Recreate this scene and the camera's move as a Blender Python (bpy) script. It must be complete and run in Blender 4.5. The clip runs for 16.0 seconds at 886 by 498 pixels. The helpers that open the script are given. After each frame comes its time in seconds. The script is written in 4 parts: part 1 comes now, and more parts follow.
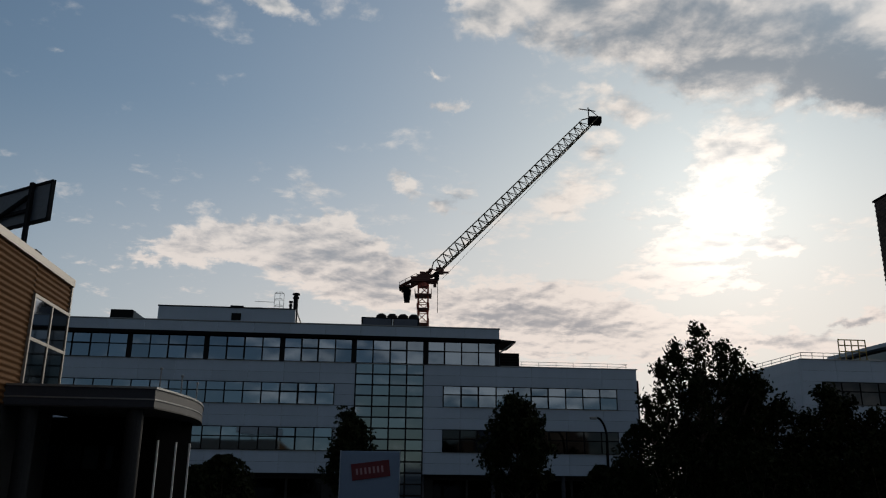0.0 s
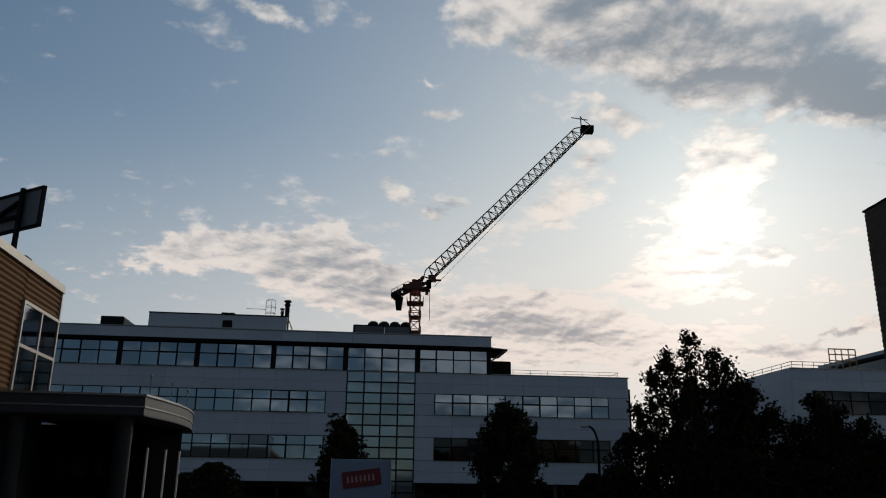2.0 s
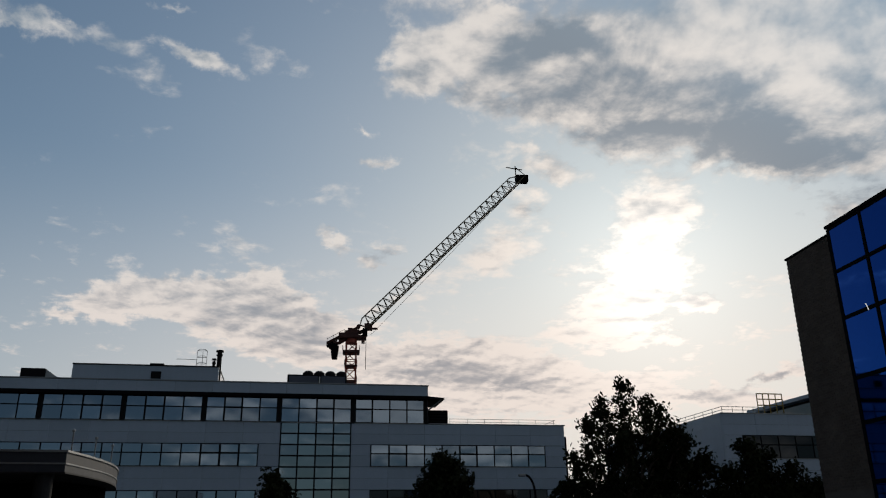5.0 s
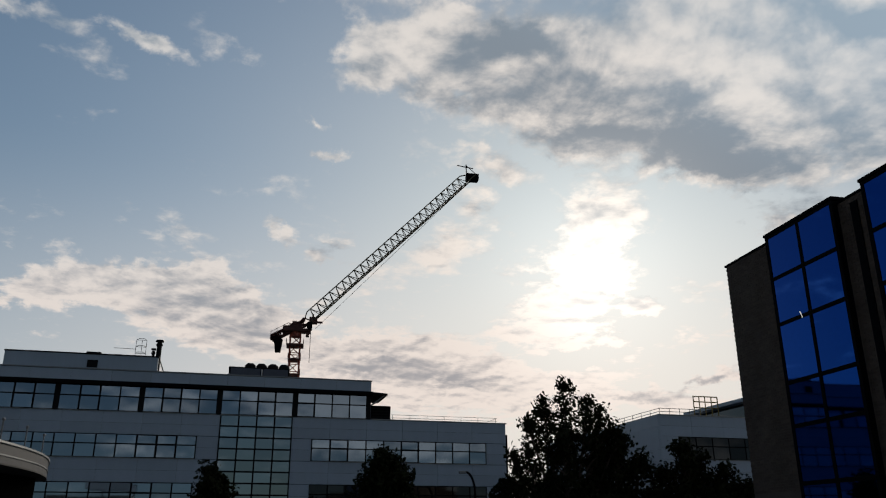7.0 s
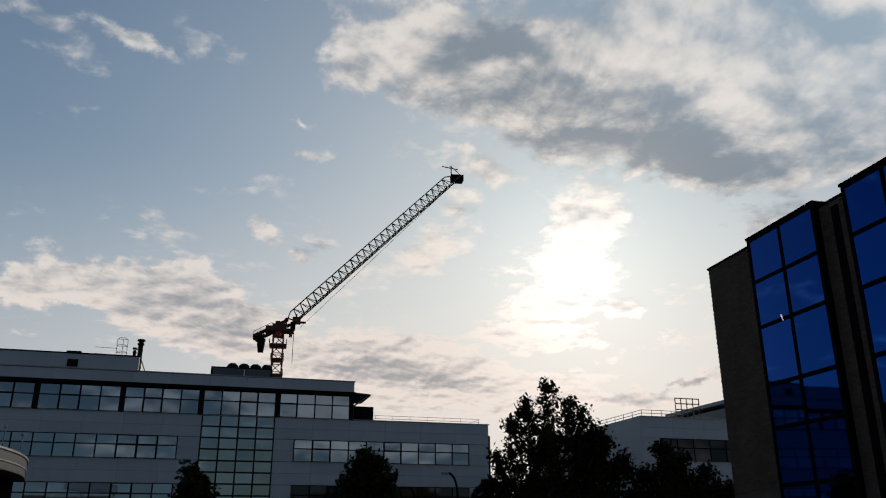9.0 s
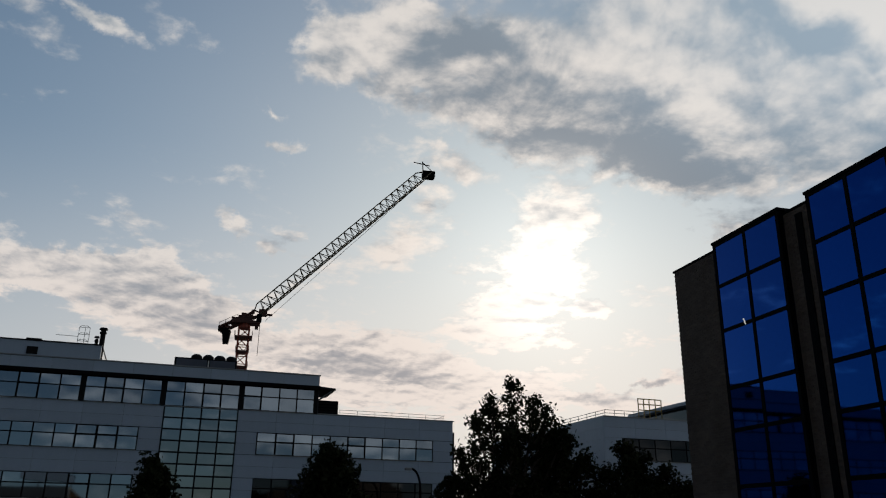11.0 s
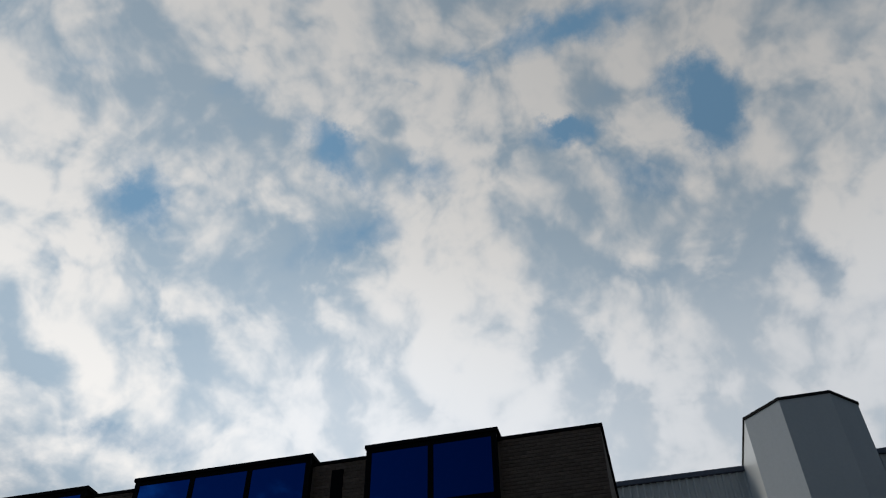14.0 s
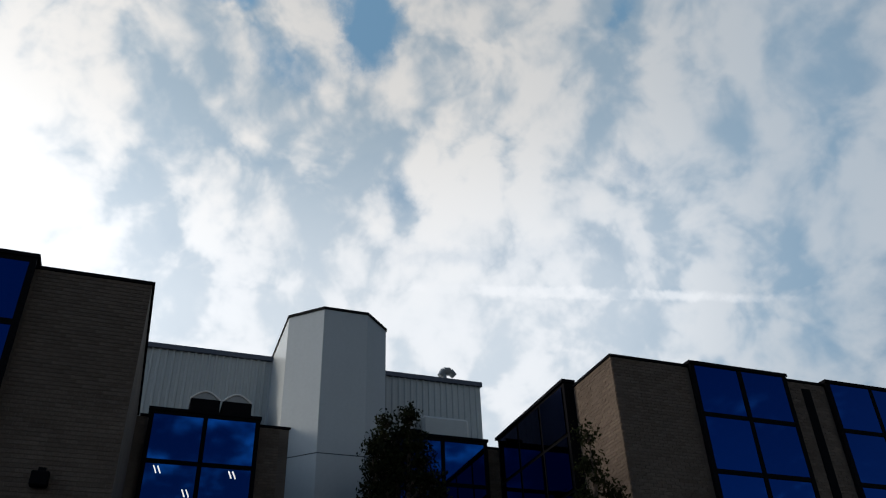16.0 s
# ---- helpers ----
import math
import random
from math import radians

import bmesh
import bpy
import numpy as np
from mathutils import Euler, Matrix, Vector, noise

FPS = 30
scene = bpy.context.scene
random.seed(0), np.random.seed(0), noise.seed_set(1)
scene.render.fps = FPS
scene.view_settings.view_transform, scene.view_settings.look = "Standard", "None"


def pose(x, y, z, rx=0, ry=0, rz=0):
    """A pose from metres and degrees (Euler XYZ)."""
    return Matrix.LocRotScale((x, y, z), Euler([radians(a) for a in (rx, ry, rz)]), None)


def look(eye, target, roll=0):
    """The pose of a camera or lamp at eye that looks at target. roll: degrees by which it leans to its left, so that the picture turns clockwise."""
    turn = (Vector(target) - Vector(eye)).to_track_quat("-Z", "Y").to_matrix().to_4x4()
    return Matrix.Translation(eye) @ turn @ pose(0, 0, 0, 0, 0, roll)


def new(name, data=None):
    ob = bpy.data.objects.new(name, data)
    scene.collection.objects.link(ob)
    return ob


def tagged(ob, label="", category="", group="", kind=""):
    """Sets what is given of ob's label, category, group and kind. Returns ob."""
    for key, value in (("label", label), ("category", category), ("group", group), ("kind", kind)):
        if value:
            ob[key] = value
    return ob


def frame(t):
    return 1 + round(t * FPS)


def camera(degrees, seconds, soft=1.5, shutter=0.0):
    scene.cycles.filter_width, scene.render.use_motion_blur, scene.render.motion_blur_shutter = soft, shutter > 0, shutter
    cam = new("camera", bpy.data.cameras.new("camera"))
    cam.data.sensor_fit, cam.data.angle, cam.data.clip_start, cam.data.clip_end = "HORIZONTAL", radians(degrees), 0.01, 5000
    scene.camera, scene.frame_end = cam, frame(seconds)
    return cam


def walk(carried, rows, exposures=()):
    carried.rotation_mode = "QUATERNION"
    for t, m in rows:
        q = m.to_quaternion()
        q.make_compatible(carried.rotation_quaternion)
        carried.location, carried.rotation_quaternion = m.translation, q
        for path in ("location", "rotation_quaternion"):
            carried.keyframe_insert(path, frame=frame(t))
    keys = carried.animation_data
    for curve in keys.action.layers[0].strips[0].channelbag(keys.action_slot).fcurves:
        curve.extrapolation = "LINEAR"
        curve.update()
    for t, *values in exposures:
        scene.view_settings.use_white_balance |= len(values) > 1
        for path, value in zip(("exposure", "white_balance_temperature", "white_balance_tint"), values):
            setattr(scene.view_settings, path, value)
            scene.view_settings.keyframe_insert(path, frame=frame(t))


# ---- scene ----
# seconds, compass bearing, tilt above the horizon, lean (degrees); the camera turns on the spot at eye height
EYE = (0.0, 0.0, 1.6)
TURNS = [
    (0.0, 0.0, 15.76, 0.62), (0.5, 0.45, 16.27, 0.36), (1.0, 1.01, 16.54, 0.45), (1.5, 0.94, 16.35, 1.02),
    (2.0, 0.57, 16.32, 0.71), (2.5, 0.32, 16.19, 0.93), (3.0, 0.3, 16.78, 0.06), (3.5, 0.63, 18.85, 0.33),
    (4.0, 1.75, 20.98, -0.57), (4.5, 3.43, 20.82, -0.72), (5.0, 5.31, 19.73, -0.77), (7.5, 9.41, 19.45, -0.11),
    (8.0, 9.41, 19.44, -0.34), (8.5, 9.86, 19.54, -0.21), (11.0, 12.7, 19.26, 0.74), (11.5, 13.54, 19.54, 1.0),
    (12.0, 14.67, 18.76, -0.07), (12.5, 16.59, 23.24, -0.34), (12.6, 19.3, 26.39, -0.21), (12.7, 23.28, 29.6, 0.59),
    (12.8, 29.73, 34.11, 2.86), (12.9, 32.26, 35.32, 4.08), (13.0, 37.51, 39.79, 5.47), (13.1, 41.95, 42.01, 4.57),
    (13.3, 48.17, 44.04, 1.7), (13.5, 54.25, 44.44, 0.16), (13.7, 61.49, 43.83, -1.13), (14.0, 72.66, 42.8, -0.75),
    (14.5, 87.29, 41.77, -3.18), (15.0, 98.24, 38.38, -0.75), (15.5, 105.46, 35.32, 0.51), (16.0, 107.99, 33.58, -2.13),
]


def aim(bearing, tilt, lean):
    return Matrix.Translation(EYE) @ pose(0, 0, 0, 0, 0, -bearing) @ pose(0, 0, 0, 90 + tilt) @ pose(0, 0, 0, 0, 0, lean)


cam = camera(57.64, 16.0, soft=1.15)
walk(cam, [(t, aim(a, e, r)) for t, a, e, r in TURNS], exposures=[(0, 0.0), (12.3, 0.0), (13.3, 0.15), (14.0, 0.32), (14.5, 0.45), (15, 0.6), (15.5, 0.72), (16, 0.8)])

# ---- light ----
SUN_AZ, SUN_EL = 20.5, 17.3
# cloud groups, gaps between them, shaded and lit parts: bearing, height, half width, half height (degrees), lean, weight
CLOUDS_NORTH = [
    (3.5, 31.9, 4.3, 2.3, -6, 0.9), (10.8, 33.3, 7.4, 3.7, -6, 1.0), (18.2, 31.0, 8.2, 4.3, -12, 1.0), (24.7, 27.2, 9.3, 3.3, -17, 1.0),
    (31.2, 23.5, 5.3, 2.6, -27, 0.9), (37.2, 29.8, 10.4, 5.9, -17, 0.9), (43.4, 25.3, 6.9, 4.4, -2, 0.7), (13.6, 25.0, 3.4, 1.3, -18, 0.75),
    (33.2, 19.8, 3.3, 0.9, -17, 0.45), (21.4, 21.5, 3.3, 2.4, -13, 1.2), (20.4, 18.3, 3.4, 2.8, -2, 1.0), (19.1, 14.7, 4.8, 2.2, 4, 1.1),
    (23.5, 14.4, 1.2, 0.9, -2, 0.45), (15.3, 17.6, 2.6, 1.0, 5, 0.6), (9.4, 19.3, 3.2, 2.1, 12, 0.8), (11.7, 22.6, 1.8, 1.0, 1, 0.5),
]
CLOUDS_PUFFS = [
    (-3.0, 20.1, 1.6, 0.6, -33, 0.75), (0.7, 19.7, 2.1, 1.0, 20, 0.75), (0.0, 18.6, 1.5, 0.5, 5, 0.5), (-0.6, 28.2, 1.3, 0.5, -32, 0.7),
    (0.5, 26.0, 1.6, 0.5, 11, 0.65), (-6.6, 32.8, 2.4, 0.9, -4, 0.35), (-13.6, 31.5, 3.1, 0.8, -11, 0.9), (-24.1, 31.9, 4.1, 1.1, -5, 0.8),
    (-28.1, 26.4, 1.4, 0.6, 3, 0.55), (-16.0, 34.5, 2.1, 0.6, -5, 0.6), (-7.0, 32.2, 1.7, 0.8, 4, 0.35), (-27.3, 31.4, 1.3, 0.5, 16, 0.5),
    (-9.8, 17.1, 3.5, 0.7, 8, 0.45), (-6.9, 16.8, 2.4, 0.4, 3, 0.4), (-20.8, 14.1, 2.5, 0.5, 1, 0.5), (23.1, 14.4, 1.0, 0.8, 16, 0.55),
]
CLOUDS_LOW = [
    (-12.9, 16.1, 6.9, 1.9, 1, 1.02), (-9.2, 14.7, 8.4, 2.2, -3, 1.02), (-16.8, 15.0, 4.1, 1.1, 9, 0.84), (-3.9, 13.7, 6.7, 1.7, -9, 0.96),
    (7.2, 12.2, 5.7, 1.6, 3, 1.08), (2.7, 11.0, 7.6, 1.7, -4, 1.08), (9.6, 10.3, 8.3, 1.9, -6, 1.14), (15.1, 10.8, 5.4, 1.3, -11, 0.84),
    (6.7, 8.6, 10.1, 1.4, -3, 0.96), (27.1, 9.7, 3.9, 0.7, 7, 1.14), (24.3, 8.5, 5.9, 0.8, -10, 0.84), (19.9, 10.6, 3.6, 1.0, -3, 0.66),
    (16.0, 13.1, 5.0, 0.8, -8, 0.54), (26.7, 12.3, 4.0, 0.6, 6, 0.60), (18.3, 8.4, 5.6, 1.0, -2, 0.72), (-0.9, 12.2, 4.9, 1.2, -4, 0.84),
]
CLOUDS_EAST = [
    (115.4, 50.0, 5.7, 5.3, -26, 0.9), (113.8, 43.1, 5.3, 3.9, -23, 0.9), (111.5, 38.1, 5.0, 2.7, -19, 1.0), (118.7, 37.5, 4.3, 3.1, -24, 0.7),
    (133.5, 41.5, 6.5, 5.8, -20, 0.8), (141.5, 39.9, 5.0, 5.3, -25, 0.7), (127.0, 34.0, 4.0, 1.4, -12, 0.8), (130.0, 30.5, 3.1, 1.0, -7, 0.75),
    (136.2, 32.0, 3.6, 1.0, -17, 0.6), (135.3, 28.1, 3.5, 1.3, -15, 0.7), (82.2, 53.0, 3.5, 1.6, 5, 0.8), (68.6, 53.2, 5.3, 2.6, 1, 0.7),
    (103.1, 54.3, 3.7, 0.9, 11, 0.8), (71.4, 40.2, 7.0, 3.5, 12, 0.6), (66.1, 33.3, 4.8, 2.4, 8, 0.6), (56.2, 43.9, 6.3, 0.9, 27, 0.4),
]
CLOUDS_HIGH = [
    (30.4, 53.6, 4.3, 2.3, 24, 0.6), (37.5, 57.6, 3.5, 1.9, 9, 0.6), (23.9, 45.9, 3.8, 3.0, -13, 0.5), (35.1, 42.2, 6.0, 1.3, 27, 0.7),
    (43.7, 49.4, 3.6, 3.6, 34, 0.4), (66.7, 53.3, 5.2, 3.0, -15, 0.7), (81.6, 52.4, 3.0, 1.5, -28, 0.7), (3.8, 46.5, 3.9, 1.9, 46, 0.6),
    (7.3, 43.3, 3.3, 0.8, 50, 0.8), (12.0, 47.8, 3.8, 1.2, 13, 0.5), (48.2, 38.9, 3.2, 1.6, -9, 0.4), (73.7, 42.1, 3.9, 2.1, 4, 0.4),
    (-3.6, 39.6, 4.2, 2.3, 15, 0.6), (3.9, 39.3, 4.7, 2.2, 40, 0.6), (8.2, 44.0, 4.2, 1.1, 45, 0.6), (7.1, 46.8, 4.7, 1.6, 14, 0.6),
]
GAPS = [
    (89.3, 57.1, 6.6, 1.9, 8, 1.0), (101.0, 50.5, 2.9, 2.5, -14, 1.1), (101.0, 47.1, 2.5, 2.1, -14, 0.8), (93.2, 46.1, 3.2, 1.6, -28, 0.6),
    (60.9, 49.2, 2.5, 2.0, -36, 0.45), (85.9, 50.6, 1.8, 0.7, -2, 0.5), (109.4, 32.9, 7.1, 1.4, -12, 0.7), (104.4, 37.4, 2.3, 2.3, -55, 0.5),
    (122.6, 36.5, 1.6, 4.1, -27, 0.5), (119.4, 44.2, 2.3, 2.3, 11, 0.45), (126.5, 48.5, 1.8, 2.6, -16, 0.45), (125.5, 37.2, 4.1, 1.3, -17, 0.5),
    (118.5, 32.8, 6.5, 1.3, -11, 0.5), (92.1, 39.1, 6.0, 2.0, -17, 0.3), (125.4, 47.9, 1.1, 2.0, -34, 0.5), (100.2, 49.4, 3.5, 2.7, 4, 0.5),
]
GAPS_HIGH = [
    (16.7, 53.3, 4.7, 2.2, 16, 0.9), (14.8, 44.5, 4.9, 1.9, 4, 0.7), (42.9, 43.4, 2.8, 2.4, 34, 0.65), (35.6, 49.7, 3.2, 1.6, 25, 0.45),
    (69.4, 54.4, 1.6, 0.9, -17, 0.7), (61.3, 49.5, 3.9, 1.9, -40, 0.6), (64.4, 43.4, 4.6, 1.4, 25, 0.45), (86.1, 49.9, 2.5, 1.4, -8, 0.9),
    (70.9, 48.4, 2.5, 1.8, -17, 0.5), (48.9, 27.1, 4.3, 1.5, 11, 0.5), (75.0, 55.9, 1.8, 1.5, -61, 0.6), (13.7, 45.1, 4.5, 1.9, -6, 0.6),
    (-3.5, 33.8, 4.2, 1.8, 6, 0.8), (44.0, 43.3, 2.7, 2.3, -47, 0.4), (46.3, 27.5, 3.0, 1.3, 10, 0.5), (21.0, 23.1, 2.4, 0.6, -13, 0.3),
]
SHADE_NORTH = [
    (21.6, 25.7, 7.9, 1.8, -11, 0.62), (31.1, 23.3, 5.7, 2.2, -35, 0.62), (28.2, 27.7, 4.6, 1.9, -17, 0.3), (16.8, 34.1, 3.5, 1.5, -11, 0.28),
    (41.0, 30.9, 2.3, 1.5, -14, 0.3), (37.3, 27.6, 2.1, 3.1, -1, 0.25), (33.7, 20.9, 2.9, 1.1, -18, 0.4), (3.2, 11.2, 6.8, 0.7, -4, 0.35),
    (9.6, 10.0, 6.6, 0.9, -7, 0.45), (-12.4, 13.7, 5.4, 0.6, -2, 0.1), (4.7, 8.6, 9.9, 0.6, 0, 0.3), (27.0, 9.6, 3.5, 0.5, 7, 0.75),
    (21.2, 8.8, 4.2, 0.5, -3, 0.45), (7.2, 11.6, 3.6, 0.6, 3, 0.3), (7.2, 30.5, 4.6, 1.2, -6, 0.12), (42.5, 22.2, 3.9, 1.9, 11, 0.3),
]
SHADE_EAST = [
    (116.7, 52.0, 6.0, 2.6, -28, 0.35), (119.4, 47.2, 1.0, 0.6, -28, 0.3), (63.1, 43.0, 7.8, 1.9, 23, 0.2), (56.0, 50.1, 3.8, 2.1, -22, 0.3),
    (143.4, 41.9, 3.4, 4.0, -27, 0.38), (123.7, 42.0, 2.6, 3.4, -12, 0.3), (21.7, 40.0, 4.4, 2.2, 8, 0.15), (13.1, 33.1, 3.6, 1.6, 22, 0.35),
    (28.8, 37.2, 2.7, 2.3, 13, 0.3), (39.7, 30.8, 3.1, 1.4, 6, 0.25), (57.4, 38.9, 5.1, 2.3, 5, 0.1), (41.9, 52.9, 2.8, 2.8, 5, 0.25),
    (13.8, 42.5, 4.9, 1.7, 25, 0.3), (22.0, 38.8, 6.4, 2.4, 7, 0.2), (60.4, 38.7, 4.0, 3.6, -18, 0.3), (40.5, 31.7, 3.1, 1.4, -3, 0.25),
]
BRIGHT = [
    (110.9, 37.9, 5.0, 2.7, -19, 0.45), (109.8, 38.1, 4.4, 2.8, -3, 0.4), (70.5, 39.7, 6.5, 2.7, 12, 0.3), (66.2, 33.0, 4.8, 2.2, 8, 0.35),
    (33.1, 41.5, 3.9, 1.2, 29, 0.3), (6.2, 33.4, 6.9, 1.9, -6, 0.15), (10.5, 25.9, 2.8, 1.0, -8, 0.35), (9.4, 19.5, 3.6, 2.4, 2, 0.3),
    (20.4, 18.3, 4.4, 3.6, -2, 0.5), (-12.6, 16.9, 5.8, 0.8, 4, 0.15), (33.3, 41.4, 3.6, 1.6, 25, 0.35), (8.2, 44.0, 3.4, 0.9, 45, 0.3),
    (73.4, 37.7, 6.3, 4.3, 21, 0.3), (81.5, 52.6, 3.1, 1.1, 1, 0.2), (55.7, 36.3, 2.1, 1.4, -13, 0.3), (15.9, 28.4, 5.8, 1.2, 1, 0.25),
]
# unseen clouds in the south, added to light walls and fill window reflections
CLOUDS_UNSEEN = [
    (150, 15, 22, 9, 0, 0.65), (170, 13, 14, 7, 0, 0.45), (246, 28, 14, 8, 5, 0.8), (262, 22, 10, 5, 0, 0.5), (228, 34, 12, 6, 0, 0.5),
]
world = bpy.data.worlds.new("sky")
scene.world = world
world.use_nodes = True
wn, wl = world.node_tree.nodes, world.node_tree.links


def wnode(kind, **inputs):
    n = wn.new(kind)
    for k, v in inputs.items():
        slot = n.inputs[int(k[1:])] if k[0] == "i" and k[1:].isdigit() else n.inputs[k]
        if isinstance(v, bpy.types.NodeSocket):
            wl.new(v, slot)
        else:
            slot.default_value = v
    return n


def wmath(op, a, b=0.0, c=0.0):
    n = wnode("ShaderNodeMath", i0=a, i1=b, i2=c)
    n.operation = op
    return n.outputs[0]


def wvec(op, a, b=(0, 0, 0)):
    n = wnode("ShaderNodeVectorMath", i0=a, i1=b)
    n.operation = op
    return n.outputs["Value" if op in ("DOT_PRODUCT", "LENGTH") else "Vector"]


def wscale(a, s):
    n = wn.new("ShaderNodeVectorMath")
    n.operation = "SCALE"
    wl.new(a, n.inputs[0])
    if isinstance(s, bpy.types.NodeSocket):
        wl.new(s, n.inputs[3])
    else:
        n.inputs[3].default_value = s
    return n.outputs[0]


def wramp(x, a, b, lo=0.0, hi=1.0, smooth=True):
    n = wnode("ShaderNodeMapRange", i0=x, i1=a, i2=b, i3=lo, i4=hi)
    n.interpolation_type = "SMOOTHSTEP" if smooth else "LINEAR"
    return n.outputs[0]


def wnoise(v, scale, detail=6.0, rough=0.55, colour=False, warp=0.0):
    n = wnode("ShaderNodeTexNoise", Vector=v, Scale=scale, Detail=detail, Roughness=rough, Distortion=warp)
    return n.outputs["Color" if colour else "Fac"]


def wmix(f, a, b):
    n = wn.new("ShaderNodeMix")
    n.data_type = "RGBA"
    for slot, v in ((0, f), (6, a), (7, b)):
        if isinstance(v, bpy.types.NodeSocket):
            wl.new(v, n.inputs[slot])
        else:
            n.inputs[slot].default_value = v if slot == 0 else (*v, 1)
    return n.outputs[2]


def heading(bearing, height):
    a, e = radians(bearing), radians(height)
    return Vector((math.sin(a) * math.cos(e), math.cos(a) * math.cos(e), math.sin(e)))


way = wvec("NORMALIZE", wnode("ShaderNodeTexCoord").outputs["Generated"])
axes = wnode("ShaderNodeSeparateXYZ", Vector=way)
height = axes.outputs[2]
# a flat cloud deck seen from below: its pattern shrinks and flattens towards the horizon
reach = wmath("DIVIDE", 1.0, wmath("ADD", wmath("MAXIMUM", height, 0.0), 0.17))
deck = wnode("ShaderNodeCombineXYZ", X=wmath("MULTIPLY", axes.outputs[0], reach), Y=wmath("MULTIPLY", axes.outputs[1], reach), Z=0.37).outputs[0]
# slow and quick swirls give the cloud groups ragged outlines
swirl = wscale(wvec("SUBTRACT", wnoise(way, 9.0, 3, 0.6, True), (0.5, 0.5, 0.5)), 0.055)
swirl2 = wscale(wvec("SUBTRACT", wnoise(way, 34.0, 4, 0.65, True), (0.5, 0.5, 0.5)), 0.04)
ragged = wvec("ADD", wvec("ADD", way, swirl), swirl2)


def field(blobs, at=ragged):
    total = 0.0
    for bearing, height, rx, ry, lean, weight in blobs:
        c = heading(bearing, height)
        east = Vector((math.cos(radians(bearing)), -math.sin(radians(bearing)), 0))
        up = c.cross(east) * -1
        m = Matrix((east, up, east.cross(up))).transposed() @ Matrix.Rotation(radians(lean), 3, "Z")
        mp = wnode("ShaderNodeMapping", Vector=at, Location=c, Rotation=m.to_euler(), Scale=(math.radians(rx) * 1.3, math.radians(ry) * 1.3, 0.8))
        mp.vector_type = "TEXTURE"
        g = wnode("ShaderNodeTexGradient", Vector=mp.outputs[0])
        g.gradient_type = "SPHERICAL"
        total = wmath("MULTIPLY_ADD", g.outputs[1], weight, total)
    return total


sky = wnode("ShaderNodeTexSky")
sky.sky_type, sky.sun_disc = "NISHITA", False
sky.sun_elevation, sky.sun_rotation = radians(SUN_EL), radians(SUN_AZ)
sky.air_density, sky.dust_density, sky.ozone_density = 1.0, 1.0, 1.5
sunward = wvec("DOT_PRODUCT", way, tuple(heading(SUN_AZ, SUN_EL)))
over = wmath("MAXIMUM", wvec("DOT_PRODUCT", way, tuple(heading(58, 52))), wvec("DOT_PRODUCT", way, tuple(heading(112, 36))))
eastness = wramp(over, 0.80, 0.94)


def turn(north_value, east_value):
    return wramp(eastness, 0.0, 1.0, north_value, east_value)


# the sky dims away from the sun, and its glare is held down by the haze
raw = wscale(sky.outputs[0], wmath("MULTIPLY", wramp(sunward, -0.3, 0.90, 0.026, 0.12), wramp(sunward, 0.76, 0.985, 0.88, 1.0)))
soft = wn.new("ShaderNodeVectorMath")
soft.operation = "DIVIDE"
wl.new(raw, soft.inputs[0]), wl.new(wvec("ADD", wscale(raw, 1.0), (1.0, 1.0, 1.0)), soft.inputs[1])
clear = wvec("MULTIPLY", soft.outputs[0], (0.895, 1.02, 1.10))
clear = wmix(wmath("MULTIPLY", eastness, 0.85), clear, (0.125, 0.24, 0.365))
toward = Vector((math.sin(radians(SUN_AZ)), math.cos(radians(SUN_AZ)), 0)) * 0.035


def puffs(v, bend, cells, rough, fall, spread, mean):
    """Rounded billows over a fractal drift, about zero on the whole."""
    bent = wvec("ADD", v, wscale(wvec("SUBTRACT", wnoise(v, 8.5, 2, 0.5, True), (0.5, 0.5, 0.5)), bend))
    n = wnode("ShaderNodeTexVoronoi", Vector=bent, Scale=cells, Detail=3.4, Roughness=rough, Lacunarity=2.3)
    n.normalize = True
    d = n.outputs["Distance"]
    return wmath("MULTIPLY_ADD", wmath("MULTIPLY", d, d), fall, wmath("SUBTRACT", wnoise(v, 4.4, 9, spread, warp=0.2), mean))


def both(shift):
    """Flattened billows of the low deck in the north, round ones overhead and in the east."""
    low = puffs(wvec("ADD", deck, tuple(toward * shift)), 0.11, 7.0, 0.5, -0.8, 0.55, 0.40)
    high = puffs(wvec("ADD", way, tuple(toward * shift * 0.9)), 0.085, 9.5, 0.48, -1.25, 0.46, 0.36)
    return wmath("ADD", wmath("MULTIPLY", low, wmath("SUBTRACT", 1.0, eastness)), wmath("MULTIPLY", high, eastness))


puff = both(0.0)
puff_sun = both(1.0)
wisp = wmath("ADD", wmath("MULTIPLY", wnoise(deck, 15.0, 7, 0.6, warp=0.3), wmath("SUBTRACT", 1.0, eastness)), wmath("MULTIPLY", wnoise(way, 20.0, 7, 0.6, warp=0.3), eastness))
drift = wnoise(wvec("ADD", way, (3.1, 1.7, 0.4)), 5.5, 7, 0.54)

groups = wmath("ADD", field(CLOUDS_NORTH + CLOUDS_PUFFS), wmath("ADD", field(CLOUDS_LOW + CLOUDS_UNSEEN), field(CLOUDS_EAST + CLOUDS_HIGH)))
gaps = field(GAPS + GAPS_HIGH)
mass = wmath("SUBTRACT", wmath("MINIMUM", wmath("MULTIPLY_ADD", eastness, 0.66, groups), 1.05), wmath("MULTIPLY", gaps, turn(0.85, 1.15)))
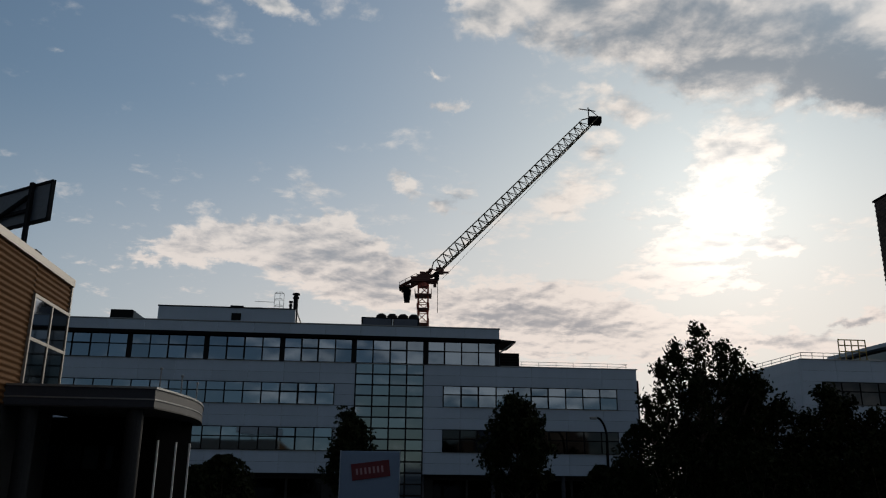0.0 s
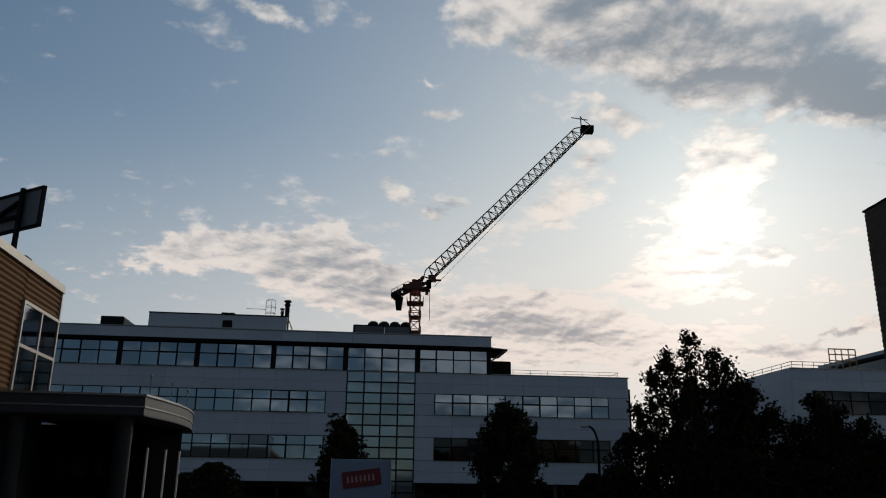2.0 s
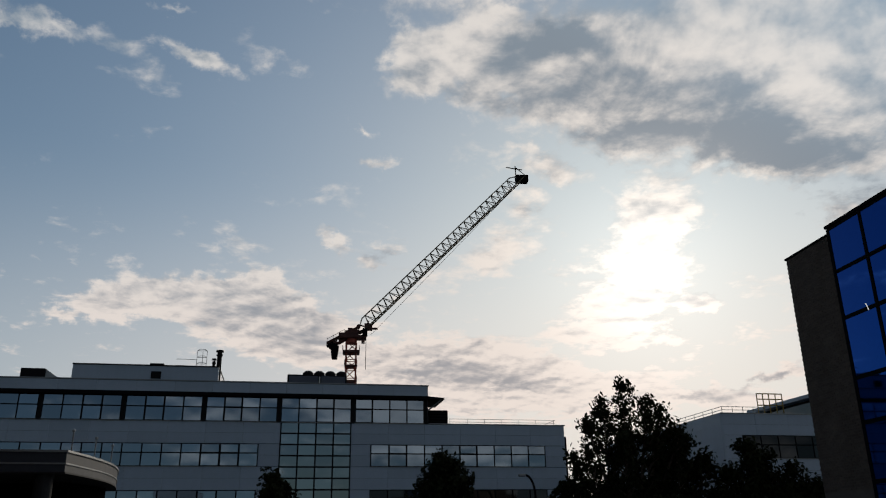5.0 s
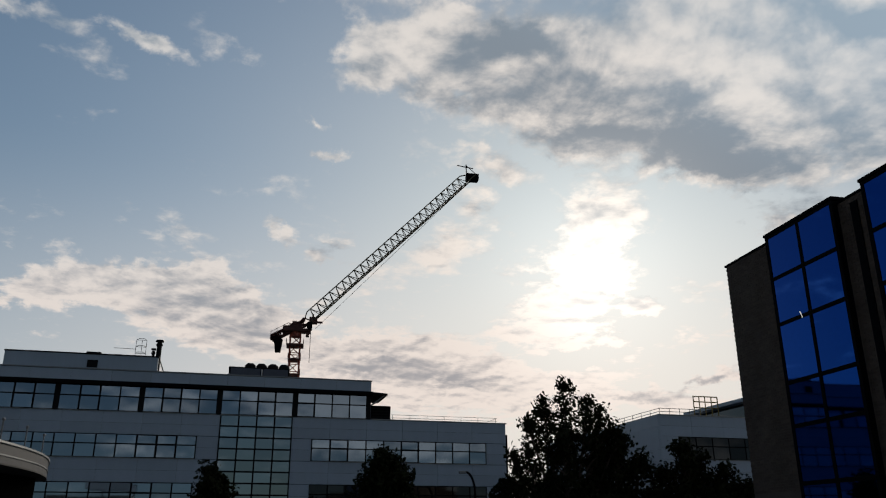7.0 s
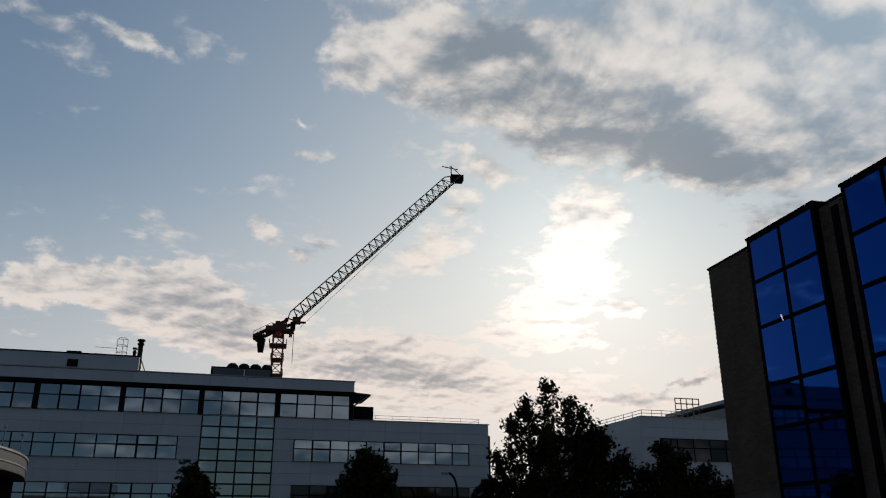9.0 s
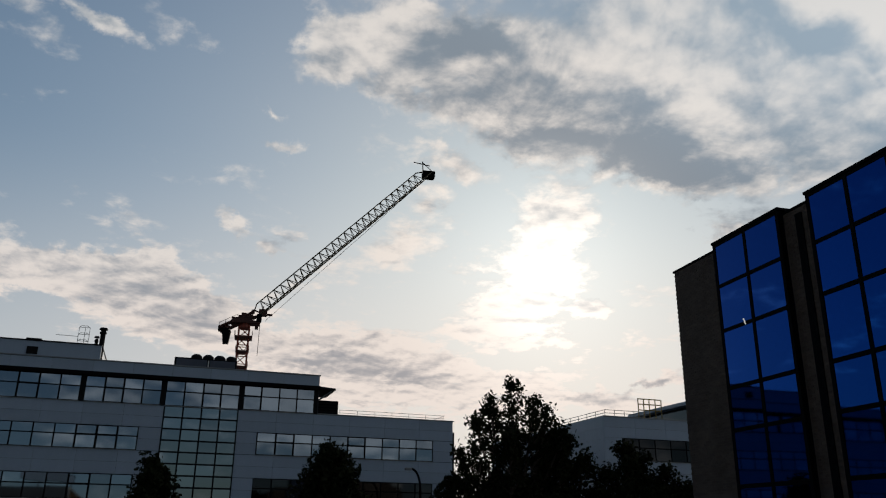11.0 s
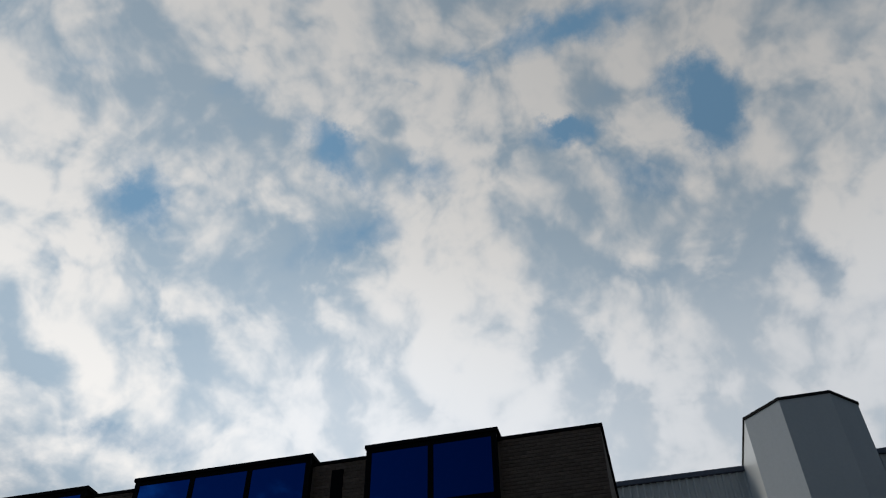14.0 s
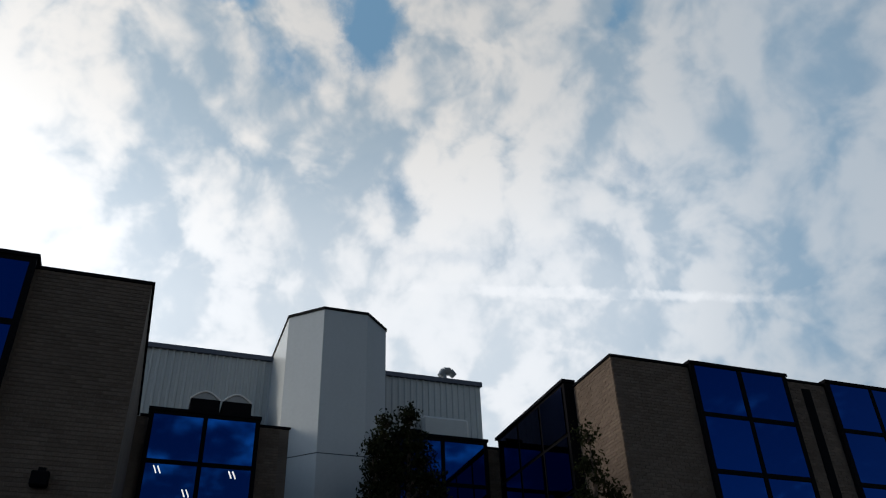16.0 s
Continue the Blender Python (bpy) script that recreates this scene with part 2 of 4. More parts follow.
# the low deck is rippled, and rosy where the sun stands behind it
rosy = wmath("MULTIPLY", wramp(height, 0.15, 0.40, 1.0, 0.0), wmath("SUBTRACT", 1.0, eastness))
ripple = wmath("SUBTRACT", wisp, 0.5)
cover = wmath("ADD", wmath("MULTIPLY_ADD", puff, turn(1.8, 1.35), mass), wmath("MULTIPLY", ripple, wmath("MULTIPLY_ADD", rosy, 0.8, turn(1.1, 0.5))))
cloud = wmath("MULTIPLY", wramp(axes.outputs[1], -0.7, -0.2, 0.4, 1.0), wramp(cover, turn(0.18, -0.30), turn(0.76, 0.70)))
# thin cloud lets the sun through, thick cloud is grey; billows are lit on the side of the sun
thick = wramp(cover, 0.55, 1.45)
relief = wmath("MULTIPLY_ADD", wmath("SUBTRACT", puff, puff_sun), turn(3.6, 6.0), wmath("MULTIPLY", puff, turn(0.5, 1.0)))
dim = wmath("SUBTRACT", wmath("MINIMUM", field(SHADE_NORTH + SHADE_EAST), 0.75), field(BRIGHT))
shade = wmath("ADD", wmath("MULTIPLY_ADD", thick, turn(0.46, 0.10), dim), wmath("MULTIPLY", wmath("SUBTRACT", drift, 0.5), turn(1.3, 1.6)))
base = wmath("MULTIPLY_ADD", rosy, 0.50, wmath("MULTIPLY_ADD", wmath("MINIMUM", groups, 1.0), turn(0.0, 0.30), turn(0.62, 0.46)))
tone = wmath("SUBTRACT", wmath("MULTIPLY_ADD", ripple, wmath("MULTIPLY_ADD", rosy, 1.2, turn(0.35, 0.6)), wmath("ADD", relief, base)), shade)
lit = wramp(tone, turn(-0.05, -0.25), turn(1.05, 1.30))
near_sun = wmath("POWER", wmath("MAXIMUM", sunward, 0.0), 14.0)
core = wmath("POWER", wmath("MAXIMUM", sunward, 0.0), 170.0)
grey = wmix(eastness, wmix(near_sun, (0.22, 0.28, 0.34), (0.225, 0.25, 0.285)), (0.32, 0.405, 0.485))
cream = wmix(eastness, wmix(near_sun, (0.66, 0.64, 0.62), (0.88, 0.79, 0.71)), (0.73, 0.715, 0.695))
cream = wmix(wmath("MULTIPLY", rosy, 0.85), cream, (0.84, 0.73, 0.66))
grey = wmix(wmath("MULTIPLY", rosy, 0.7), grey, (0.42, 0.385, 0.385))
body = wmix(lit, grey, cream)
body = wscale(body, wmath("MULTIPLY_ADD", eastness, wmath("SUBTRACT", wramp(height, 0.36, 0.92, 1.08, 0.62), 1.0), 1.0))
veil = wmath("MULTIPLY", wramp(height, 0.08, 0.44, 0.92, 0.0), wramp(sunward, 0.45, 0.97, 0.06, 1.0))
hazy = wmix(veil, clear, wmix(eastness, wmix(near_sun, (0.58, 0.57, 0.565), (0.90, 0.81, 0.72)), (0.60, 0.63, 0.66)))
mixed = wmix(wmath("MULTIPLY", cloud, 0.96), hazy, body)
# a pale sheet of high cloud low in the east, and an old vapour trail
bank = wmath("MULTIPLY", wramp(wvec("DOT_PRODUCT", way, tuple(heading(92, 32))), 0.78, 0.95), wramp(height, 0.46, 0.70, 1.0, 0.0))
mixed = wmix(wmath("MULTIPLY", bank, wramp(tone, 0.0, 0.9, 0.50, 0.88)), mixed, (0.665, 0.695, 0.735))
trail = wramp(field([(118.5, 29.7, 13.0, 0.42, -9, 1.0)], wvec("ADD", way, wscale(swirl2, 0.4))), 0.0, 0.6)
mixed = wmix(wmath("MULTIPLY", trail, wramp(wisp, 0.38, 0.6, 0.1, 0.6)), mixed, (0.72, 0.74, 0.77))
# the east is dimmer the further it lies from the sun
mixed = wscale(mixed, wmath("MULTIPLY_ADD", eastness, wramp(sunward, 0.28, 0.85, -0.26, 0.03), 1.0))
glow = wvec("ADD", mixed, wscale(wnode("ShaderNodeCombineXYZ", X=1.0, Y=0.94, Z=0.84).outputs[0], wmath("MULTIPLY", core, wramp(cloud, 0.0, 1.0, 0.16, 0.6))))
wl.new(glow, wn["Background"].inputs[0])
wn["Background"].inputs[1].default_value = 1.0
sun = new("sun", bpy.data.lights.new("sun", "SUN"))
sun.data.energy, sun.data.angle, sun.data.color = 0.9, radians(14), (1.0, 0.9, 0.75)
sun.matrix_world = look((0, 0, 0), (-math.sin(radians(SUN_AZ)) * math.cos(radians(SUN_EL)), -math.cos(radians(SUN_AZ)) * math.cos(radians(SUN_EL)), -math.sin(radians(SUN_EL))))
sun.location = (40, 110, 60)


# ---- materials ----
def mat(name, col, rough=0.6, metal=0.0, spec=0.5, vary=0.12, scale=1.0, bump=0.0, bscale=30.0, streak=0.0, obj=0.0):
    """A surface of one paint or stuff: colour varied at two scales, fine relief, weather streaks."""
    m = bpy.data.materials.new(name)
    m.use_nodes = True
    n, l = m.node_tree.nodes, m.node_tree.links
    p = n["Principled BSDF"]
    p.inputs["Roughness"].default_value, p.inputs["Metallic"].default_value = rough, metal
    p.inputs["Specular IOR Level"].default_value = spec
    tc = n.new("ShaderNodeTexCoord")
    big, fine = n.new("ShaderNodeTexNoise"), n.new("ShaderNodeTexNoise")
    big.inputs["Scale"].default_value, fine.inputs["Scale"].default_value = 0.35 * scale, 9.0 * scale
    big.inputs["Detail"].default_value, fine.inputs["Detail"].default_value = 4, 3
    l.new(tc.outputs["Object"], big.inputs["Vector"]), l.new(tc.outputs["Object"], fine.inputs["Vector"])
    add = n.new("ShaderNodeMath")
    add.operation = "ADD"
    l.new(big.outputs[0], add.inputs[0]), l.new(fine.outputs[0], add.inputs[1])
    last = add.outputs[0]
    if streak:
        mp = n.new("ShaderNodeMapping")
        mp.inputs["Scale"].default_value = (2.5, 2.5, 0.12)
        st = n.new("ShaderNodeTexNoise")
        st.inputs["Scale"].default_value, st.inputs["Detail"].default_value = 1.5, 5
        l.new(tc.outputs["Object"], mp.inputs[0]), l.new(mp.outputs[0], st.inputs["Vector"])
        a2 = n.new("ShaderNodeMath")
        a2.operation, a2.inputs[1].default_value = "MULTIPLY_ADD", streak
        l.new(st.outputs[0], a2.inputs[0]), l.new(last, a2.inputs[2])
        last = a2.outputs[0]
    mr = n.new("ShaderNodeMapRange")
    mr.inputs["From Min"].default_value, mr.inputs["From Max"].default_value = 0.6 + 0.3 * streak, 1.4 + 0.7 * streak
    mr.inputs["To Min"].default_value, mr.inputs["To Max"].default_value = 1 - vary, 1 + vary
    l.new(last, mr.inputs["Value"])
    val = mr.outputs[0]
    if obj:
        oi = n.new("ShaderNodeObjectInfo")
        o2 = n.new("ShaderNodeMapRange")
        o2.inputs["To Min"].default_value, o2.inputs["To Max"].default_value = 1 - obj, 1 + obj
        l.new(oi.outputs["Random"], o2.inputs["Value"])
        mu = n.new("ShaderNodeMath")
        mu.operation = "MULTIPLY"
        l.new(val, mu.inputs[0]), l.new(o2.outputs[0], mu.inputs[1])
        val = mu.outputs[0]
    vm = n.new("ShaderNodeVectorMath")
    vm.operation, vm.inputs[0].default_value = "SCALE", col
    l.new(val, vm.inputs["Scale"]), l.new(vm.outputs[0], p.inputs["Base Color"])
    if bump:
        bn, bp = n.new("ShaderNodeTexNoise"), n.new("ShaderNodeBump")
        bn.inputs["Scale"].default_value, bp.inputs["Strength"].default_value = bscale, bump
        bp.inputs["Distance"].default_value = 0.02
        l.new(tc.outputs["Object"], bn.inputs["Vector"]), l.new(bn.outputs[0], bp.inputs["Height"]), l.new(bp.outputs[0], p.inputs["Normal"])
    return m


def brick_mat(name, c1, c2, mortar):
    m = mat(name, (1, 1, 1), 0.85)
    n, l = m.node_tree.nodes, m.node_tree.links
    p = n["Principled BSDF"]
    tc = n.new("ShaderNodeTexCoord")
    sep, comb, add = n.new("ShaderNodeSeparateXYZ"), n.new("ShaderNodeCombineXYZ"), n.new("ShaderNodeMath")
    l.new(tc.outputs["Object"], sep.inputs[0])
    l.new(sep.outputs[0], add.inputs[0]), l.new(sep.outputs[1], add.inputs[1])
    l.new(add.outputs[0], comb.inputs[0]), l.new(sep.outputs[2], comb.inputs[1])
    br = n.new("ShaderNodeTexBrick")
    br.inputs["Color1"].default_value, br.inputs["Color2"].default_value, br.inputs["Mortar"].default_value = (*c1, 1), (*c2, 1), (*mortar, 1)
    br.inputs["Scale"].default_value = 1.0
    br.inputs["Brick Width"].default_value, br.inputs["Row Height"].default_value = 0.30, 0.10
    br.inputs["Mortar Size"].default_value, br.inputs["Bias"].default_value = 0.012, -0.1
    l.new(comb.outputs[0], br.inputs["Vector"])
    no = n.new("ShaderNodeTexNoise")
    no.inputs["Scale"].default_value, no.inputs["Detail"].default_value = 0.8, 6
    mr = n.new("ShaderNodeMapRange")
    mr.inputs["From Min"].default_value, mr.inputs["From Max"].default_value = 0.25, 0.75
    mr.inputs["To Min"].default_value, mr.inputs["To Max"].default_value = 0.72, 1.25
    l.new(tc.outputs["Object"], no.inputs["Vector"]), l.new(no.outputs[0], mr.inputs["Value"])
    vm = n.new("ShaderNodeVectorMath")
    vm.operation = "SCALE"
    l.new(br.outputs["Color"], vm.inputs[0]), l.new(mr.outputs[0], vm.inputs["Scale"]), l.new(vm.outputs[0], p.inputs["Base Color"])
    bp = n.new("ShaderNodeBump")
    bp.inputs["Strength"].default_value, bp.inputs["Distance"].default_value, bp.invert = 0.7, 0.01, True
    l.new(br.outputs["Fac"], bp.inputs["Height"]), l.new(bp.outputs[0], p.inputs["Normal"])
    return m


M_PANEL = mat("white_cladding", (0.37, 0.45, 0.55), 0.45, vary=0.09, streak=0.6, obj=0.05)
M_JOINT = mat("joint", (0.08, 0.09, 0.105), 0.8)
M_FRAME = mat("dark_frame", (0.012, 0.013, 0.015), 0.7, spec=0.08, vary=0.2)
M_GLASS = mat("office_glass", (0.25, 0.32, 0.39), 0.035, metal=1.0, vary=0.05, obj=0.18)
M_BLUE = mat("blue_glass", (0.0025, 0.050, 0.265), 0.03, metal=1.0, vary=0.06, obj=0.10)
M_BLACK = mat("black_frame", (0.005, 0.005, 0.007), 0.8, spec=0.05, vary=0.2)
M_BRICK = brick_mat("brown_brick", (0.138, 0.106, 0.086), (0.127, 0.098, 0.080), (0.134, 0.106, 0.088))
M_METAL = mat("grey_metal", (0.44, 0.47, 0.48), 0.45, metal=0.15, vary=0.06, streak=0.5)
M_TOWER = mat("tower_cladding", (0.43, 0.465, 0.49), 0.4, metal=0.1, vary=0.06, streak=0.4)
M_ROOF = mat("roof_felt", (0.05, 0.05, 0.05), 0.9)
M_TAN = mat("tan_cladding", (0.135, 0.066, 0.028), 0.65, spec=0.03, vary=0.08, streak=0.3)
M_TRIM = mat("pale_trim", (0.23, 0.20, 0.17), 0.5)
# glass with a dark reflection put into its colour
M_DARKGLASS = mat("dark_reflection_glass", (0.05, 0.055, 0.06), 0.04, metal=1.0, vary=0.05, obj=0.3)
# the blue glass again, darkened to imitate a dim reflection
M_DIMBLUE = mat("dim_blue_glass", (0.0015, 0.012, 0.075), 0.04, metal=1.0, vary=0.06, obj=0.2)
M_BILL = mat("billboard_back", (0.12, 0.14, 0.17), 0.5, vary=0.2)
M_LETTER = mat("logo_mark", (0.40, 0.22, 0.25), 0.5)
M_CANOPY = mat("canopy_grey", (0.048, 0.052, 0.064), 0.55, spec=0.2, vary=0.15, streak=0.3)
M_SLATE = mat("slate_metal", (0.075, 0.09, 0.125), 0.5, vary=0.15, streak=0.4)
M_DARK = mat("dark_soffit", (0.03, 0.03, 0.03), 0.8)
M_WHITE = mat("white_paint", (0.75, 0.75, 0.75), 0.4)
M_STEEL = mat("steel", (0.25, 0.26, 0.27), 0.4, metal=0.6)
M_RED = mat("crane_red", (0.30, 0.05, 0.022), 0.5, vary=0.2)
M_MATTE = mat("shade_black", (0.006, 0.006, 0.006), 1.0, spec=0.0)
M_RUST = mat("crane_brown", (0.085, 0.024, 0.016), 0.6, vary=0.3)
M_CAGE = mat("yellow_paint", (0.36, 0.25, 0.06), 0.5)
M_PAVED = mat("dark_render", (0.025, 0.026, 0.028), 0.7, spec=0.15, vary=0.2)
M_CRANE = mat("crane_yellow", (0.13, 0.11, 0.065), 0.5, vary=0.2)
M_SIGN = mat("sign_face", (0.18, 0.26, 0.39), 0.35, vary=0.06)
M_SIGNRED = mat("sign_red", (0.14, 0.007, 0.016), 0.4)
M_ASPH = mat("asphalt", (0.05, 0.05, 0.052), 0.9, vary=0.25, bump=0.3, bscale=60)
M_BARK = mat("bark", (0.08, 0.06, 0.045), 0.9, vary=0.3, bump=0.6, bscale=20)
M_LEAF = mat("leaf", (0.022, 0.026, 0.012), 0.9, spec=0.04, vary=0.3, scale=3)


def piece_brick(name, island):
    """Brick clay whose colour changes from brick to brick."""
    m = mat(name, (0.138, 0.105, 0.084), 0.88, spec=0.2, vary=0.30, scale=2.6, bump=0.5, bscale=70, obj=0.0 if island else 0.12)
    if island:
        n, l = m.node_tree.nodes, m.node_tree.links
        p = n["Principled BSDF"]
        old = p.inputs["Base Color"].links[0].from_socket
        mr = n.new("ShaderNodeMapRange")
        mr.inputs["To Min"].default_value, mr.inputs["To Max"].default_value = 0.88, 1.12
        l.new(n.new("ShaderNodeNewGeometry").outputs["Random Per Island"], mr.inputs["Value"])
        vm = n.new("ShaderNodeVectorMath")
        vm.operation = "SCALE"
        l.new(old, vm.inputs[0]), l.new(mr.outputs[0], vm.inputs["Scale"]), l.new(vm.outputs[0], p.inputs["Base Color"])
    return m


M_CLAY = piece_brick("brick_clay", False)
M_CLAYS = piece_brick("brick_clay_joined", True)
M_TUBE = bpy.data.materials.new("lamp_tube")
M_TUBE.use_nodes = True
M_TUBE.node_tree.nodes["Principled BSDF"].inputs["Emission Color"].default_value = (1, 0.97, 0.9, 1)
M_TUBE.node_tree.nodes["Principled BSDF"].inputs["Emission Strength"].default_value = 0.5


# ---- building blocks ----
def bx(bm, x0, x1, y0, y1, z0, z1):
    v = [bm.verts.new((x, y, z)) for x in (x0, x1) for y in (y0, y1) for z in (z0, z1)]
    for f in ((0, 1, 3, 2), (4, 6, 7, 5), (0, 4, 5, 1), (2, 3, 7, 6), (0, 2, 6, 4), (1, 5, 7, 3)):
        bm.faces.new([v[i] for i in f])
    return bm


def box(x0, x1, y0, y1, z0, z1, bevel=0.0):
    bm = bx(bmesh.new(), x0, x1, y0, y1, z0, z1)
    bmesh.ops.recalc_face_normals(bm, faces=bm.faces)
    if bevel:
        bmesh.ops.bevel(bm, geom=list(bm.edges), offset=bevel, segments=1, affect="EDGES")
    return bm


def prism(pts, z0, z1, bm=None):
    """An upright prism over a plan outline."""
    bm = bm or bmesh.new()
    lo, hi = [bm.verts.new((x, y, z0)) for x, y in pts], [bm.verts.new((x, y, z1)) for x, y in pts]
    k = len(pts)
    for i in range(k):
        bm.faces.new((lo[i], lo[(i + 1) % k], hi[(i + 1) % k], hi[i]))
    bm.faces.new(hi), bm.faces.new(lo[::-1])
    bmesh.ops.recalc_face_normals(bm, faces=bm.faces)
    return bm


def rod(bm, a, b, r, r2=None, n=6):
    """A round bar from a to b."""
    a, b = Vector(a), Vector(b)
    d = b - a
    q = d.to_track_quat("Z", "Y").to_matrix()
    r2 = r if r2 is None else r2
    lo = [bm.verts.new(a + q @ Vector((r * math.cos(i * math.tau / n), r * math.sin(i * math.tau / n), 0))) for i in range(n)]
    hi = [bm.verts.new(b + q @ Vector((r2 * math.cos(i * math.tau / n), r2 * math.sin(i * math.tau / n), 0))) for i in range(n)]
    for i in range(n):
        bm.faces.new((lo[i], lo[(i + 1) % n], hi[(i + 1) % n], hi[i]))
    bm.faces.new(hi), bm.faces.new(lo[::-1])
    return bm


def mesh_of(name, bm, material):
    me = bpy.data.meshes.new(name)
    bm.to_mesh(me)
    bm.free()
    me.materials.append(material)
    return me


def part(name, bm, material, parent=None, label=""):
    ob = new(name, mesh_of(name, bm, material))
    if parent:
        ob.parent = parent
    return tagged(ob, label=label)


def piece(name, me, parent, at=(0, 0, 0), size=(1, 1, 1)):
    ob = new(name, me)
    ob.parent, ob.location, ob.scale = parent, at, size
    return ob


def thing(name, label, category, m=None, group="", kind=""):
    ob = new(name)
    ob.empty_display_size = 0.2
    if m is not None:
        ob.matrix_world = m
    return tagged(ob, label, category, group, kind)


UNIT = {}


def unit(material):
    """A unit block of one material, shared by all pieces of it; it runs from 0 to 1 in x and z, and from -1 to 0 in y."""
    if material.name not in UNIT:
        UNIT[material.name] = mesh_of(material.name + "_block", box(0, 1, -1, 0, 0, 1), material)
    return UNIT[material.name]


# ---- ground: one sheet that sinks towards the white building and runs to the horizon ----
def ground_z(x, y):
    k = min(max((y - 30) / 25, 0), 1)
    return -1.8 * k * k * (3 - 2 * k)


bm = bmesh.new()
xs = [-3000, -400, -120, -60, -40, -20, -8, 0, 8, 20, 40, 60, 120, 400, 3000]
ys = [-3000, -400, -100, -40, 0, 15, 25, 30, 33, 36, 39, 42, 45, 48, 51, 55, 70, 100, 200, 500, 3000]
grid = [[bm.verts.new((x, y, ground_z(x, y))) for x in xs] for y in ys]
for j in range(len(ys) - 1):
    for i in range(len(xs) - 1):
        bm.faces.new((grid[j][i], grid[j][i + 1], grid[j + 1][i + 1], grid[j + 1][i]))
tagged(part("ground", bm, M_ASPH), "dark asphalt ground of an office park", "ground", kind="structure")


# ---- the brick office with blue glass bays ----
BRICK_AT = Matrix.Translation((18.574, 0.967, 0)) @ pose(0, 0, 0, 0, 0, 2.98)
TOP = 12.28
ROWS = ((10.62, 12.3), (8.87, 10.62), (6.70, 8.87), (5.16, 6.70), (3.2, 5.16), (1.2, 3.2))


def bay(parent, y0, y1, x_front, x_back, cols, top=12.36, name="window_bay"):
    """A glass bay standing proud of the wall x = x_back: black frame, mullions, a pane to each opening."""
    b = part(name, box(x_front + 0.06, x_back, y0, y1, 0.0, top), M_BLACK, parent, "blue glass bay in a black frame")
    cap = box(x_front - 0.06, x_back + 0.3, y0 - 0.08, y1 + 0.08, top, top + 0.1)
    part("bay_cap", cap, M_BLACK, b)
    step = (y1 - y0 - 0.08) / cols
    for k in range(cols + 1):
        y = y0 + 0.04 + k * step
        part("mullion", box(x_front - 0.03, x_front + 0.06, y - 0.075, y + 0.075, 0.02, top), M_BLACK, b)
    for z0, z1 in ROWS:
        part("transom", box(x_front - 0.024, x_front + 0.06, y0, y1, z1 - 0.075, z1 + 0.075), M_BLACK, b)
        for k in range(cols):
            ya = y0 + 0.04 + k * step + 0.055
            ob = piece("pane", unit(M_BLUE), b, (x_front + 0.02, ya + step - 0.11, z0 + 0.06), (step - 0.11, 0.03, z1 - z0 - 0.12))
            ob.rotation_euler = (radians(random.uniform(-0.25, 0.25)), 0, radians(-90 + random.uniform(-0.25, 0.25)))
    return b


def coping(parent, x0, x1, y0, y1, z):
    part("coping", box(x0, x1, y0, y1, z + 0.01, z + 0.09), M_BLACK, parent, "black metal parapet coping")


north = thing("office_building", "brown brick office wing with blue mirrored window bays", "building", BRICK_AT)
part("wall", box(0, 8.8, 0.68, 29.2, -1.0, TOP - 0.09), M_BRICK, north, "brown brick wall")
coping(north, -0.05, 0.35, 0.62, 29.26, TOP - 0.09)
coping(north, 0.35, 8.8, 0.62, 0.95, TOP - 0.09)
part("roof", box(0.35, 8.8, 0.95, 29.2, TOP - 0.09, TOP - 0.05), M_ROOF, north)
for y0, y1, cols in ((22.1, 25.95, 2), (15.4, 20.6, 3), (8.5, 13.75, 3), (3.37, 6.85, 2)):
    bay(north, y0, y1, -0.22, 0.0, cols)
for y in (21.3, 14.6, 7.75):
    part("downpipe_recess", box(-0.06, 0.0, y - 0.16, y + 0.16, 0, TOP - 0.3), M_BLACK, north, "black downpipe in a brick pier")

south = thing("office_building", "brown brick office wing with a blue glass side bay", "building", BRICK_AT)
part("wall", box(0.35, 9.0, -45, -12.55, -1.0, TOP - 0.09), M_BRICK, south, "brown brick wall")
coping(south, 0.30, 0.65, -45, -12.49, TOP - 0.09)
coping(south, 0.65, 9.0, -12.85, -12.49, TOP - 0.09)
part("roof", box(0.65, 9.0, -45, -12.85, TOP - 0.09, TOP - 0.05), M_ROOF, south)
for y0, y1, cols in ((-18.9, -15.3, 2), (-26.0, -20.6, 3), (-33.0, -27.7, 3)):
    bay(south, y0, y1, 0.2, 0.35, cols, 12.26)
for y in (-19.75, -26.8):
    part("downpipe_recess", box(0.29, 0.35, y - 0.16, y + 0.16, 0, TOP - 0.3), M_BLACK, south, "black downpipe in a brick pier")

link = thing("office_building", "recessed brick link with a grey stair tower and plant room", "building", BRICK_AT)
part("wall", box(8.8, 20, -12.55, 0.68, -1.0, TOP - 0.09), M_BRICK, link, "brown brick wall")
coping(link, 8.75, 9.1, -12.5, 0.6, TOP - 0.09)
bay(link, -3.32, 0.27, 8.55, 8.8, 2)
bay(link, -11.86, -8.34, 8.55, 8.8, 2)
tower = part("stair_tower", prism([(13, -4.13), (9.07, -4.13), (8.0, -5.28), (8.0, -6.98), (9.07, -8.02), (13, -8.02)], 0, 16.8), M_TOWER, link, "grey metal-clad octagonal stair tower")
part("tower_cap", prism([(13, -4.09), (9.05, -4.09), (7.96, -5.26), (7.96, -7.0), (9.05, -8.06), (13, -8.06)], 16.8, 16.9), M_FRAME, tower)


